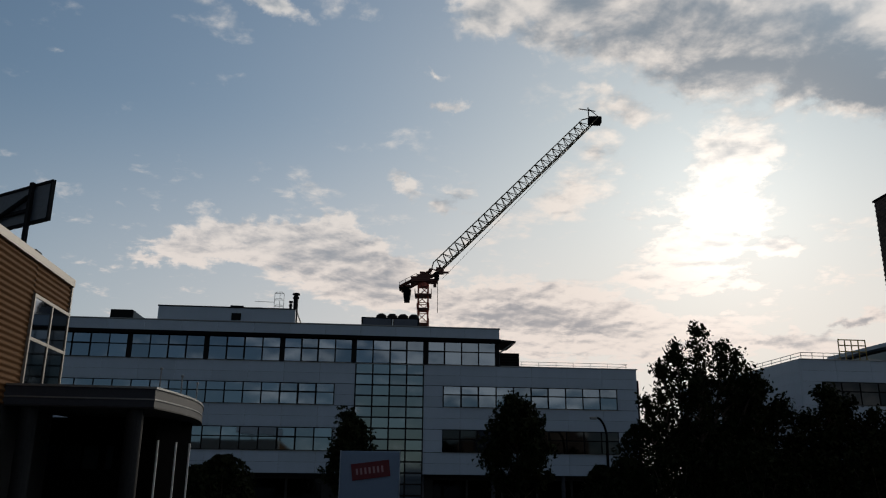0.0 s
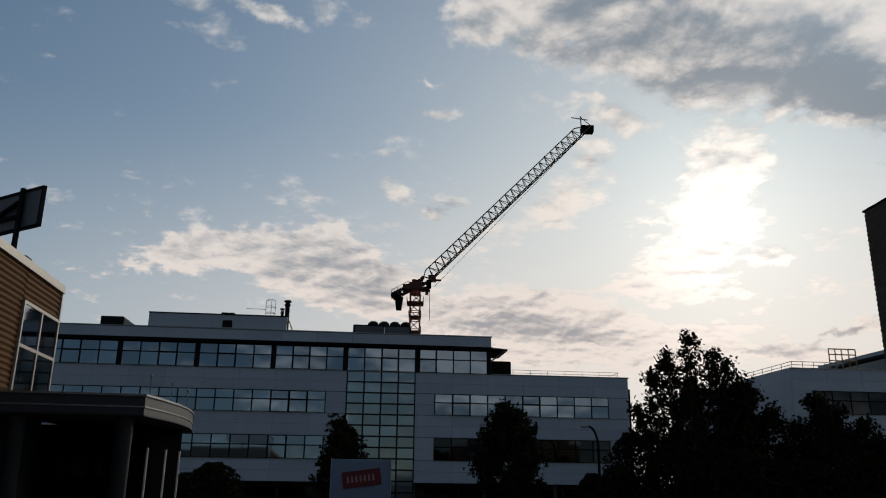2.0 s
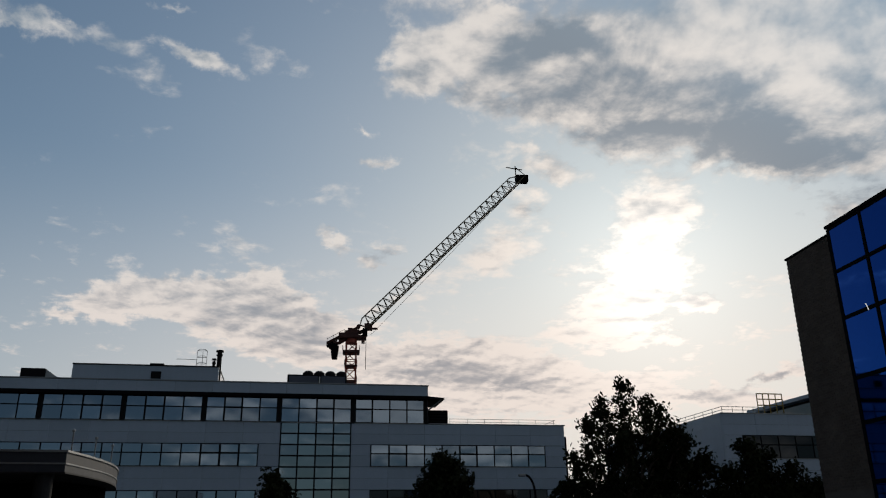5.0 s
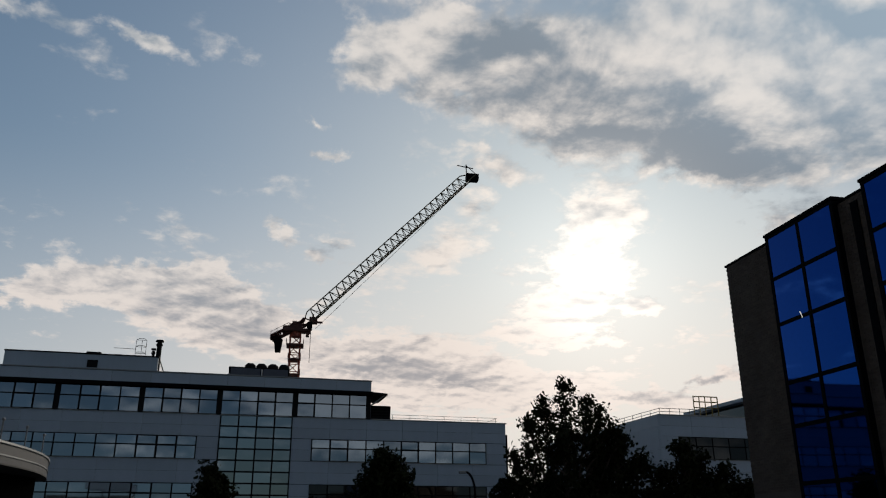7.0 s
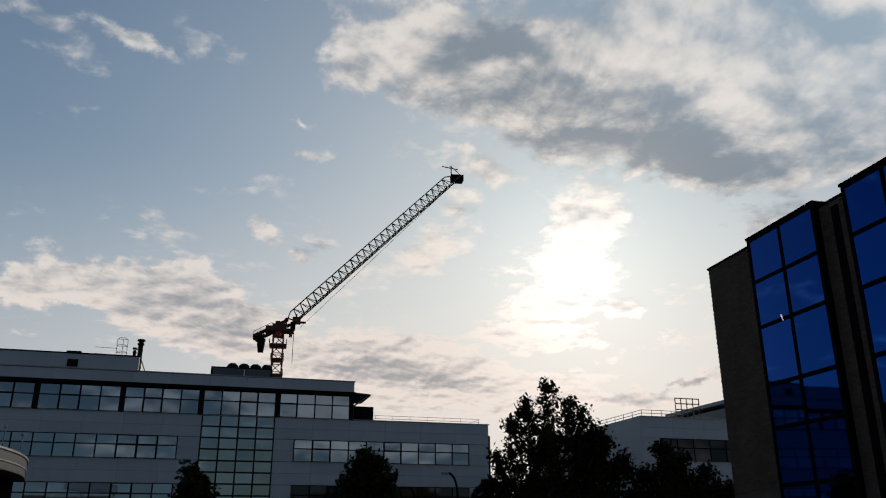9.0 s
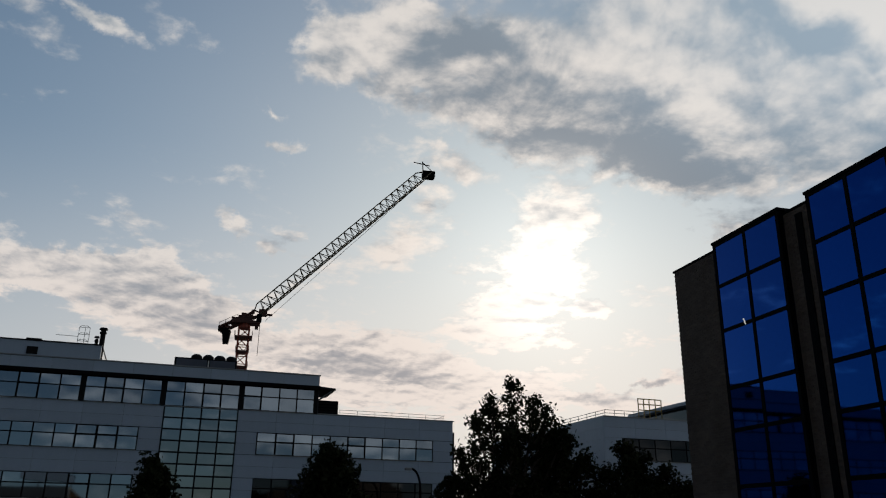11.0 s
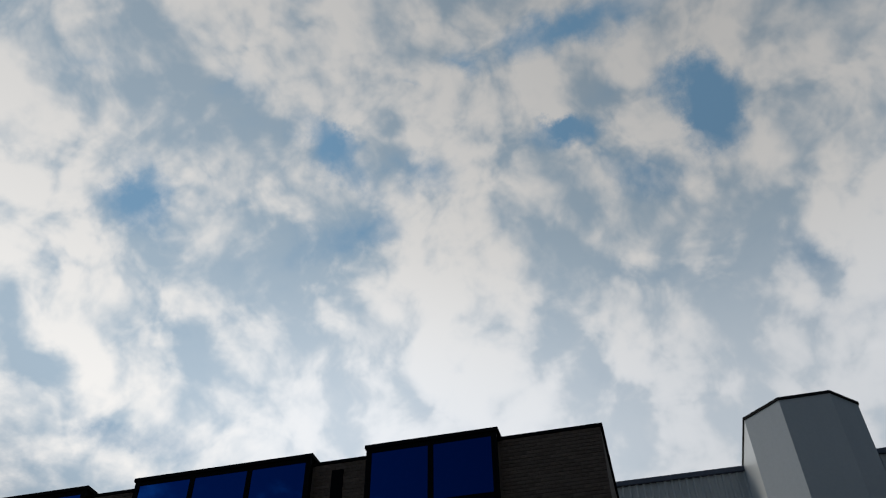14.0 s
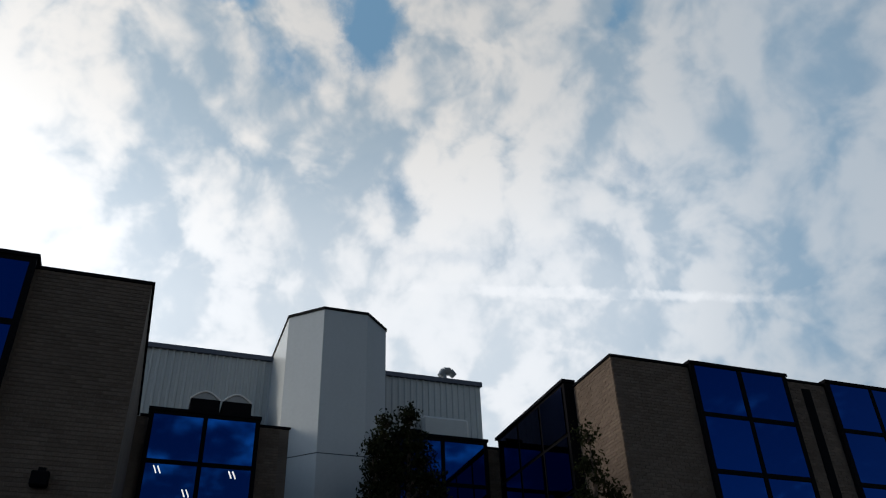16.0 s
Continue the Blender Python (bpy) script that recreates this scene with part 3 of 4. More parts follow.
def ribbed(y0, y1, x, z0, z1, pitch=0.28, depth=0.06):
    """Upright trapezoid ribs on a wall that faces -x."""
    bm = bmesh.new()
    prof = []
    y = y0
    while y < y1:
        for dy, dx in ((0, 0), (0.55, 0), (0.65, depth), (0.9, depth)):
            prof.append((min(y + dy * pitch, y1), x - dx))
        y += pitch
    prof.append((y1, x))
    lo, hi = [bm.verts.new((b, a, z0)) for a, b in prof], [bm.verts.new((b, a, z1)) for a, b in prof]
    for i in range(len(prof) - 1):
        if abs(prof[i][0] - prof[i + 1][0]) > 1e-6:
            bm.faces.new((lo[i + 1], lo[i], hi[i], hi[i + 1]))
    return bm


plant = part("plant_room", box(12.75, 20, -13.56, 1.3, TOP - 0.09, 16.7), M_METAL, link, "grey ribbed metal plant room")
part("ribbed_sheet", ribbed(-13.56, 1.3, 12.74, TOP - 0.05, 16.6), M_METAL, plant)
part("eave_trim", box(12.6, 12.78, -13.62, 1.3, 16.6, 16.8), M_SLATE, plant)
# courtyard-side glazing of the south wing, its dark reflection put into the tint
sb = part("side_bay", box(2.75, 8.2, -12.55, -12.2, 0, 12.36), M_BLACK, south, "blue glazed side bay with a dark reflection in its tint")
part("bay_cap", box(2.7, 8.3, -12.6, -12.12, 12.36, 12.46), M_BLACK, sb)
for z0, z1 in ROWS:
    for k in range(3):
        ob = piece("pane", unit(M_DIMBLUE), sb, (4.5 + k * 1.76, -12.19, z0 + 0.06), (1.6, 0.03, z1 - z0 - 0.12))
        ob.rotation_euler = (0, 0, radians(180))
seam = bmesh.new()
for a, b in (((13, -4.13), (9.07, -4.13)), ((9.07, -4.13), (8.0, -5.28)), ((8.0, -5.28), (8.0, -6.98)), ((8.0, -6.98), (9.07, -8.02))):
    rod(seam, (*a, 11.18), (*b, 11.18), 0.018)
    rod(seam, (*a, 5.6), (*b, 5.6), 0.018)
part("seam", seam, M_JOINT, tower)
# strip lamps lit behind the glass
for par, x, y, z in ((link, 8.53, -0.10, 10.47), (link, 8.53, -1.08, 9.76), (link, 8.53, -2.48, 10.47), (north, -0.24, 24.58, 9.05)):
    for k in range(2 if par is link else 1):
        part("lamp_tube", rod(bmesh.new(), (x, y - k * 0.13, z), (x, y - 0.11 - k * 0.13, z - 0.24), 0.022), M_TUBE, par, "lit white strip lamp behind the glass")


# ---- the white office block ----
WHITE_AT = Matrix.Translation((-6.74, 66.26, 0)) @ pose(0, 0, 0, 0, 0, 5.81)
STEP = 1.457


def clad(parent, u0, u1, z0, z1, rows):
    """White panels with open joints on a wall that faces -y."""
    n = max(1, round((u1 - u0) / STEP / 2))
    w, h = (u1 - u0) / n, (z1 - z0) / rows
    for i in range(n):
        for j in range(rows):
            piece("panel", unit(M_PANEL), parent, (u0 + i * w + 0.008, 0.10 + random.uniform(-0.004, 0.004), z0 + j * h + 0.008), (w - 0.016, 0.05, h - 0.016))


def ribbon(parent, u0, u1, z0, z1, split, thick=(), glass=M_GLASS):
    """A ribbon window: dark frame, mullions, an upper and a lower pane to each light."""
    win = part("window", box(u0, u1, 0.06, 0.14, z0, z1), M_FRAME, parent, "dark-framed ribbon window")
    part("window_sill", box(u0 - 0.02, u1 + 0.02, 0.0, 0.1, z0 - 0.05, z0), M_STEEL, win)
    n = max(1, round((u1 - u0) / STEP))
    w = (u1 - u0) / n
    for i in range(n):
        e = 0.085 if i in thick else 0.055
        for a, b in ((z0, split), (split, z1)):
            ob = piece("pane", unit(glass), win, (u0 + i * w + e, 0.015, a + e * 0.8), (w - 2 * e, 0.02, b - a - 1.6 * e))
            ob.rotation_euler = (radians(random.uniform(-1.95, -1.4)), 0, radians(random.uniform(-0.4, 0.4)))
    return win


white = thing("office_building", "long white-panelled office block with dark ribbon windows", "building", WHITE_AT)
part("wall", box(-32, 11.66, 0.14, 22, 1.7, 13.6), M_JOINT, white, "grey backing wall of the panelled front")
part("wing_wall", box(11.66, 23.40, 0.14, 22, 1.7, 10.45), M_JOINT, white, "grey backing wall of the lower wing")
part("roof", box(-32, 11.6, 0.5, 22, 13.6, 13.62), M_ROOF, white)
part("wing_roof", box(11.6, 23.4, 0.5, 22, 10.45, 10.47), M_ROOF, white)
part("parapet_cap", box(-32, 11.72, 0.0, 0.5, 13.62, 13.70), M_STEEL, white)
part("parapet_cap", box(11.72, 23.5, 0.0, 0.5, 10.47, 10.54), M_STEEL, white)
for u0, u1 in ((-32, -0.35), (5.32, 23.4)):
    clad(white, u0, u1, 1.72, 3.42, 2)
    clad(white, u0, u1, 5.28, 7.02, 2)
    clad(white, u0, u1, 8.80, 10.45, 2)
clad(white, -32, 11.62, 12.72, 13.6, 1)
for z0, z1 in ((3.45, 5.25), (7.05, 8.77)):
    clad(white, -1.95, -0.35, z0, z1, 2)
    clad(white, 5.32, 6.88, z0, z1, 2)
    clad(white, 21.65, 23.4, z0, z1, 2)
ribbon(white, -31.1, -1.98, 7.05, 8.77, 8.06, (17, 18))
ribbon(white, 6.92, 21.6, 7.05, 8.77, 8.06, (1, 5))
ribbon(white, -31.1, -1.98, 3.45, 5.25, 4.5, (17,))
# lower right ribbon: the trees' dark reflection is coloured into the panes
ribbon(white, 6.85, 21.6, 3.45, 5.25, 4.5, (), M_DARKGLASS)
piers = (-30.6, -24.5, -18.45, -12.4, -6.34, -0.50, 5.42, 11.45)
for a, b in zip(piers, piers[1:]):
    ribbon(white, a + 0.16, b - 0.16, 10.5, 12.55, 11.6, (random.randrange(4),))
for a in piers:
    part("pier", box(a - 0.16, a + 0.16, 0.02, 0.14, 10.5, 12.6), M_FRAME, white)
part("dark_band", box(-32, 11.75, -0.35, 0.14, 12.44, 12.72), M_BLACK, white, "dark projecting eaves band")
# the tall glazed stair in the middle
stair = part("stair_glazing", box(-0.33, 5.3, 0.05, 0.14, -1.7, 10.5), M_FRAME, white, "dark gridded stair glazing")
for i in range(4):
    for j in range(14):
        z = -1.65 + j * 0.866
        ob = piece("pane", unit(M_GLASS), stair, (-0.24 + i * 1.395, 0.045, z + 0.06), (1.27, 0.02, 0.74))
        ob.rotation_euler = (radians(random.uniform(-0.4, 0.4)), 0, radians(random.uniform(-0.4, 0.4)))
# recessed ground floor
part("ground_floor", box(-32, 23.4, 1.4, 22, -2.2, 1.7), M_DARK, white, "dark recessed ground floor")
for i in range(19):
    u = -31.6 + i * 2.914
    if not -2.5 < u < 5.4:
        piece("shop_pane", unit(M_DARKGLASS), white, (u, 1.38, -1.6), (2.7, 0.03, 2.9))
for u in (-26, -20.2, -14.4, -8.6, 5.3, 11.1, 16.9, 22.6):
    part("pillar", rod(bmesh.new(), (u, 0.45, -2.2), (u, 0.45, 1.7), 0.17, n=12), M_CANOPY, white)
# roof canopy at the corner
part("roof_blade", prism([(11.6, 0.0), (13.15, 0.6), (13.15, 5), (11.6, 5)], 12.6, 12.76), M_FRAME, white, "dark projecting roof blade")
for k in range(4):
    bm = rod(bmesh.new(), (11.7, 0.6 + k * 1.2, 11.7), (12.9, 0.6 + k * 1.2, 12.6), 0.05)
    rod(bm, (11.7, 0.6 + k * 1.2, 11.7), (11.7, 0.6 + k * 1.2, 12.6), 0.04)
    part("blade_bracket", bm, M_STEEL, white)
bm = bmesh.new()
for u in (13.6, 15.1, 16.6, 18.1, 19.6, 21.1, 22.7):
    rod(bm, (u, 0.6, 10.5), (u, 0.6, 11.0), 0.018)
for z in (10.75, 11.0):
    rod(bm, (13.5, 0.6, z), (22.8, 0.6, z), 0.018)
rod(bm, (22.8, 0.6, 11.0), (22.8, 6, 11.0), 0.018)
part("roof_rail", bm, M_STEEL, white, "thin steel roof guard rail")
part("downpipe", rod(bmesh.new(), (23.62, 0.5, 2), (23.62, 0.5, 9.6), 0.09, n=8), M_FRAME, white)

# things on its roof
ph = thing("penthouse", "pale rooftop plant penthouse with a small vent", "penthouse", WHITE_AT)
part("body", box(-17.25, -5.7, 3.0, 12, 13.62, 15.35), M_PANEL, ph)
part("cap", box(-17.3, -5.65, 2.95, 12, 15.35, 15.45), M_FRAME, ph)
part("vent_grille", box(-11.1, -10.3, 2.94, 3.0, 14.3, 14.9), M_FRAME, ph)
part("hatch", box(-11.3, -10.2, 3.2, 4.4, 15.45, 15.62), M_FRAME, ph)
part("hatch", box(-9.2, -8.6, 3.4, 4.0, 15.45, 15.55), M_FRAME, ph)
pb = thing("roof_box", "small black rooftop box with a sloping duct", "roof box", WHITE_AT)
part("body", box(-21.15, -19.3, 3, 5, 13.62, 14.95, 0.03), M_FRAME, pb)
bm = prism([(-19.3, 3.2), (-17.6, 3.2), (-17.6, 4.6), (-19.3, 4.6)], 13.62, 14.9)
for v in bm.verts:
    if v.co.z > 14 and v.co.x > -18:
        v.co.z = 13.8
part("duct", bm, M_METAL, pb)
fl = thing("flue_stack", "twin dark steel roof flues with rain caps", "flue", WHITE_AT)
for u, top, r in ((-5.78, 16.72, 0.20), (-6.2, 16.0, 0.12)):
    bm = rod(bmesh.new(), (u, 3.6, 13.6), (u, 3.6, top), r, n=12)
    rod(bm, (u, 3.6, top + 0.08), (u, 3.6, top + 0.22), r * 1.7, r * 1.5, n=12)
    rod(bm, (u, 3.6, top - 0.25), (u, 3.6, top - 0.12), r * 1.35, n=12)
    part("flue", bm, M_FRAME, fl)
lc = thing("roof_ladder", "steel cat ladder with a hooped safety cage", "ladder", WHITE_AT)
bm = bmesh.new()
for u in (-7.55, -7.1, -6.75):
    rod(bm, (u, 2.9, 15.3), (u, 2.9, 16.72), 0.02)
for z in (15.6, 16.15, 16.72):
    rod(bm, (-7.55, 2.9, z), (-6.75, 2.9, z), 0.02)
    rod(bm, (-7.55, 2.9, z), (-7.3, 2.3, z), 0.02), rod(bm, (-7.3, 2.3, z), (-6.9, 2.3, z), 0.02), rod(bm, (-6.9, 2.3, z), (-6.75, 2.9, z), 0.02)
rod(bm, (-7.55, 2.9, 15.95), (-9.2, 2.9, 15.97), 0.02)
part("cage", bm, M_STEEL, lc)
ch = thing("chiller", "row of dark rooftop cooling units with domed fans", "air conditioner", WHITE_AT)
part("casing", box(0.0, 5.05, 3.0, 6, 13.62, 14.92, 0.03), M_FRAME, ch)
for a, b in ((0.15, 2.6), (2.85, 4.9)):
    part("side_panel", box(a, b, 2.96, 3.0, 13.7, 14.8, 0.01), M_SLATE, ch, "slate-blue metal side panel")
part("pipe", rod(bmesh.new(), (2.72, 2.9, 13.62), (2.72, 2.9, 14.75), 0.05, n=8), M_WHITE, ch, "pale pipe")
for k in range(4):
    u = 1.75 + k * 0.95
    bm = rod(bmesh.new(), (u, 3.5, 14.9), (u, 3.5, 15.14), 0.46, 0.46, n=16)
    rod(bm, (u, 3.5, 15.14), (u, 3.5, 15.32), 0.46, 0.26, n=16)
    part("fan_cowl", bm, M_FRAME, ch)
wb = thing("roof_box", "black louvred cabinet on the lower roof", "roof box", WHITE_AT)
part("body", box(11.9, 13.75, 2.2, 5, 10.47, 11.95, 0.03), M_BLACK, wb)
for k in range(5):
    part("louvre", box(12.0, 13.65, 2.14, 2.2, 10.7 + k * 0.24, 10.82 + k * 0.24), M_FRAME, wb)

# ---- the second white block further along ----
R2_AT = Matrix.Translation((27.2, 61.0, 0)) @ pose(0, 0, 0, 0, 0, 5.81)
r2 = thing("office_building", "white-panelled office block with a railed terrace roof", "building", R2_AT)
part("wall", box(0.02, 26, 0.14, 24, -2.2, 10.42), M_JOINT, r2, "grey backing wall of the panelled front")
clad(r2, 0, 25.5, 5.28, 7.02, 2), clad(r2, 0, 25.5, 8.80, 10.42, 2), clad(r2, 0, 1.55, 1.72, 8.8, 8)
# both ribbons of this block carry a dark reflection in the glass colour
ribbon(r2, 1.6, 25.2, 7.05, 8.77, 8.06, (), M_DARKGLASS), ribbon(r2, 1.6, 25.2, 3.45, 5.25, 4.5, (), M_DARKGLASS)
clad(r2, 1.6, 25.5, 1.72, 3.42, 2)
part("roof_edge", box(-0.05, 26, 0.0, 0.35, 10.42, 10.5), M_STEEL, r2)
part("roof_edge", box(-0.05, 0.35, 0.35, 24, 10.42, 10.5), M_STEEL, r2)
side = part("side_wall", box(-0.02, 0.02, 0.14, 24, -2.2, 10.42), M_JOINT, r2)
for i in range(16):
    for j in range(10):
        ob = piece("panel", unit(M_PANEL), side, (-0.05, 0.16 + (i + 1) * 1.48, 1.72 + j * 0.87), (1.468, 0.05, 0.858))
        ob.rotation_euler = (0, 0, radians(-90))
bm = bmesh.new()
for k in range(9):
    rod(bm, (0.25, 0.3 + k * 1.5, 10.5), (0.25, 0.3 + k * 1.5, 11.0), 0.025)
for k in range(5):
    rod(bm, (0.25 + k * 0.9, 0.3, 10.5), (0.25 + k * 0.9, 0.3, 11.0), 0.025)
for z in (10.75, 11.0):
    rod(bm, (0.25, 0.3, z), (0.25, 14, z), 0.025), rod(bm, (0.25, 0.3, z), (4.2, 0.3, z), 0.025)
part("roof_rail", bm, M_STEEL, r2, "steel terrace guard rail")
up = part("upper_storey", box(9.2, 26, 0.9, 9.5, 10.42, 11.9), M_PAVED, r2, "dark set-back upper storey under a broad eaves")
part("roof_slab", box(8.3, 26, 0.2, 10, 11.9, 12.2), M_PANEL, up)
part("window", box(9.14, 9.2, 1.4, 9.0, 10.8, 11.7), M_DARKGLASS, up)
part("corner_trim", box(-0.11, 0.02, 0.035, 0.17, 1.72, 10.42), M_PANEL, r2)
cage = part("roof_cage", box(5.0, 7.5, 2.9, 3.1, 10.5, 10.56), M_CAGE, r2, "yellow-painted rooftop safety cage")
for u in (5.1, 5.65, 6.2, 6.8, 7.4):
    part("post", rod(bmesh.new(), (u, 3.0, 10.55), (u, 3.0, 12.55), 0.05), M_CAGE, cage)
for z in (11.6, 12.1, 12.55):
    part("rail", rod(bmesh.new(), (5.08, 3.0, z), (7.42, 3.0, z), 0.05), M_CAGE, cage)


# ---- the tan clad shop building, its canopy and billboard ----
TAN_AT = Matrix.Translation((-12.77, 27.14, 0)) @ pose(0, 0, 0, 0, 0, 7.2)
tan = thing("shop_building", "tan corrugated-metal shop building with a corner window", "building", TAN_AT)
part("wall", box(-18, -0.06, -36, -0.02, 0, 7.8), M_DARK, tan, "inner wall behind the cladding")


def corrugated(y0, y1, z0, z1, pitch=0.175, depth=0.05):
    bm = bmesh.new()
    prof = []
    z = z0
    while z < z1 - 1e-6:
        for k in range(6):
            prof.append((depth * 0.5 * (1 + math.sin(k / 6 * math.tau)) - depth, min(z + pitch * k / 6, z1)))
        z += pitch
    prof.append((-depth, z1))
    a, b = [bm.verts.new((x, y0, z)) for x, z in prof], [bm.verts.new((x, y1, z)) for x, z in prof]
    for i in range(len(prof) - 1):
        bm.faces.new((a[i], b[i], b[i + 1], a[i + 1]))
    return bm


# wall foot below canopy height, near-black: the shade there is put into its colour
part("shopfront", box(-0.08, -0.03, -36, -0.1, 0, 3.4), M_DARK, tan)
part("cladding", corrugated(-36, -3.3, 3.4, 7.75), M_TAN, tan, "tan horizontal corrugated cladding")
part("cladding", corrugated(-3.3, -0.02, 6.85, 7.75), M_TAN, tan, "tan horizontal corrugated cladding")
part("corner_trim", box(-0.10, 0.03, -0.06, 0.04, 6.8, 7.8), M_TRIM, tan)
part("roof_flashing", box(-0.4, 0.06, -36, 0.06, 7.75, 8.0), M_TRIM, tan, "pale roof-edge flashing")
cw = part("corner_window", box(-0.05, 0.0, -3.3, 0.0, 3.4, 6.8), M_FRAME, tan, "corner window in a pale frame")
for y in (-3.3, -1.72, -0.10):
    part("mullion", box(-0.02, 0.06, y - 0.05, y + 0.05, 3.4, 6.8), M_TRIM, cw)
for z in (3.5, 5.45, 6.75):
    part("transom", box(-0.02, 0.055, -3.3, 0.0, z - 0.05, z + 0.05), M_TRIM, cw)
for y in (-3.25, -1.67):
    for z, h in ((3.55, 1.85), (5.5, 1.2)):
        # one pale pane among dark ones: uneven reflections painted by choice of glass
        ob = piece("pane", unit(M_GLASS if y < -3 and z > 5 else M_DARKGLASS), cw, (0.01, y, z), (1.5, 0.02, h))
        ob.rotation_euler = (0, 0, radians(90))
part("roof_lamp", box(-0.5, -0.2, -3.1, -2.6, 8.0, 8.25, 0.03), M_FRAME, tan)

bb = thing("billboard", "dark-framed rooftop billboard seen from behind on a steel post", "billboard", Matrix.Translation((-11.88, 23.1, 0)) @ pose(0, 0, 0, 0, 0, 149))
part("panel", box(0, 7.0, -0.03, 0.03, 8.92, 10.13), M_BILL, bb, "dark grey backing sheet")
for z in (8.92, 10.13):
    part("rail", box(-0.04, 7.0, -0.05, 0.07, z - 0.04, z + 0.04), M_FRAME, bb)
part("rail", box(-0.04, 0.04, -0.05, 0.07, 8.88, 10.17), M_FRAME, bb)
for x in (0.82, 4.6):
    part("post", box(x, x + 0.14, 0.07, 0.18, 7.75, 10.2), M_FRAME, bb)
part("brace", box(1.02, 7.0, 0.07, 0.13, 9.28, 9.38), M_FRAME, bb)
part("brace", rod(bmesh.new(), (1.0, 0.14, 9.75), (3.6, 0.14, 8.95), 0.08), M_FRAME, bb)

can = thing("entrance_canopy", "grey flat entrance canopy with a curved corner fascia", "canopy")
arc = [(-8.25 + 0.0, 23.5)]
for k in range(1, 13):
    a = k / 12
    arc.append((-8.25 - 1.1 * a + 0.48 * math.sin(a * math.pi), 23.5 + 8.6 * a))
outline = [(-12.3, 22.85)] + arc + [(-12.9, 32.4)]
inner = [(x * 0.995 - 0.03, y + 0.03) for x, y in outline]
part("fascia", prism(outline, 3.42, 3.94), M_CANOPY, can, "weathered grey fascia band")
part("top_edge", prism([(x + (0.04 if x > -12 else 0), y - (0.04 if y < 24 else 0)) for x, y in outline], 3.94, 4.0), M_STEEL, can)
part("fascia_lip", prism([(x + (0.025 if x > -12 else 0), y - (0.025 if y < 24 else 0)) for x, y in outline], 3.62, 3.66), M_STEEL, can)
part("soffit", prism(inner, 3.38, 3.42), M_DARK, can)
for x, y, r in ((-8.85, 23.75, 0.24), (-11.7, 23.3, 0.24)):
    part("column", rod(bmesh.new(), (x, y, 0), (x, y, 3.4), r, n=20), M_PAVED, can, "round dark grey column")
for x, y in ((-8.3, 23.95), (-8.25, 25.8), (-8.35, 27.8)):
    bm = rod(bmesh.new(), (x, y, 4.0), (x, y, 4.55), 0.022)
    bmesh.ops.create_icosphere(bm, subdivisions=1, radius=0.055, matrix=Matrix.Translation((x, y, 4.58)))
    part("finial", bm, M_STEEL, can)
ves = thing("glazed_entrance", "glazed shop entrance under the canopy, its shade coloured black", "entrance")
# solid near-black block: the dim interior's shade is put into its colour
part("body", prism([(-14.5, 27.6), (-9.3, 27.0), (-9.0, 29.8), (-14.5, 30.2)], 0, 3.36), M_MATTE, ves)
for x, y in ((-8.95, 26.2), (-8.85, 27.7), (-8.7, 28.7)):
    part("mullion", box(x - 0.025, x + 0.025, y - 0.025, y + 0.025, 0, 2.6), M_WHITE, ves)
for x, w in ((-13.3, 0.8), (-12.35, 0.58), (-11.68, 0.52), (-10.9, 0.24)):
    piece("pane", unit(M_GLASS), ves, (x, 27.54 - (x + 14.5) * 0.1154, 1.7), (w, 0.03, 0.75)).rotation_euler = (radians(-2), 0, radians(-6.6))

# ---- shop totem sign ----
SG = Matrix.Translation((-3.2, 37.8, ground_z(-3, 37.8))) @ pose(0, 0, 0, 0, 0, 3.0)
sg = thing("totem_sign", "pale blue totem sign with a tilted red logo panel", "sign", SG)
gz = ground_z(-3, 37.8)
part("face", box(-1.32, 1.32, -0.15, 0.15, 0, 2.66 - gz, 0.02), M_SIGN, sg, "pale blue sign face")
part("edge", box(-1.36, -1.32, -0.17, 0.17, 0, 2.68 - gz), M_PANEL, sg)
part("edge", box(1.32, 1.36, -0.17, 0.17, 0, 2.68 - gz), M_PANEL, sg)
lp = part("logo_panel", box(-0.86, 0.86, -0.19, -0.15, -0.36, 0.36), M_SIGNRED, sg, "red logo panel")
lp.location, lp.rotation_euler = (0.04, 0, 1.83 - gz), (0, radians(-7.5), 0)
for k in range(7):
    part("logo_bar", box(-0.66 + k * 0.19, -0.57 + k * 0.19, -0.205, -0.19, -0.14, 0.14), M_LETTER, lp)

# ---- street lamp ----
sl = thing("street_lamp", "tall curved street lamp with a flat head", "street lamp", Matrix.Translation((12.4, 61.7, -1.8)) @ pose(0, 0, 0, 0, 0, 5.81))
bm = rod(bmesh.new(), (0, 0, 0), (0, 0, 6.2), 0.13, 0.10, n=10)
prev = (0, 0, 6.2)
for k in range(1, 9):
    a = k / 8 * math.pi / 2
    p = (-0.75 * (1 - math.cos(a)), 0, 6.2 + 1.55 * math.sin(a))
    rod(bm, prev, p, 0.085, n=8)
    prev = p
part("pole", bm, M_BLACK, sl)
part("head", box(-1.25, -0.7, -0.13, 0.13, 7.62, 7.82, 0.05), M_STEEL, sl)

# ---- luffing tower crane ----
CR = Matrix.Translation((-3.68, 150.0, 0))
cr = thing("tower_crane", "red and yellow luffing tower crane with a raised jib", "crane", CR)


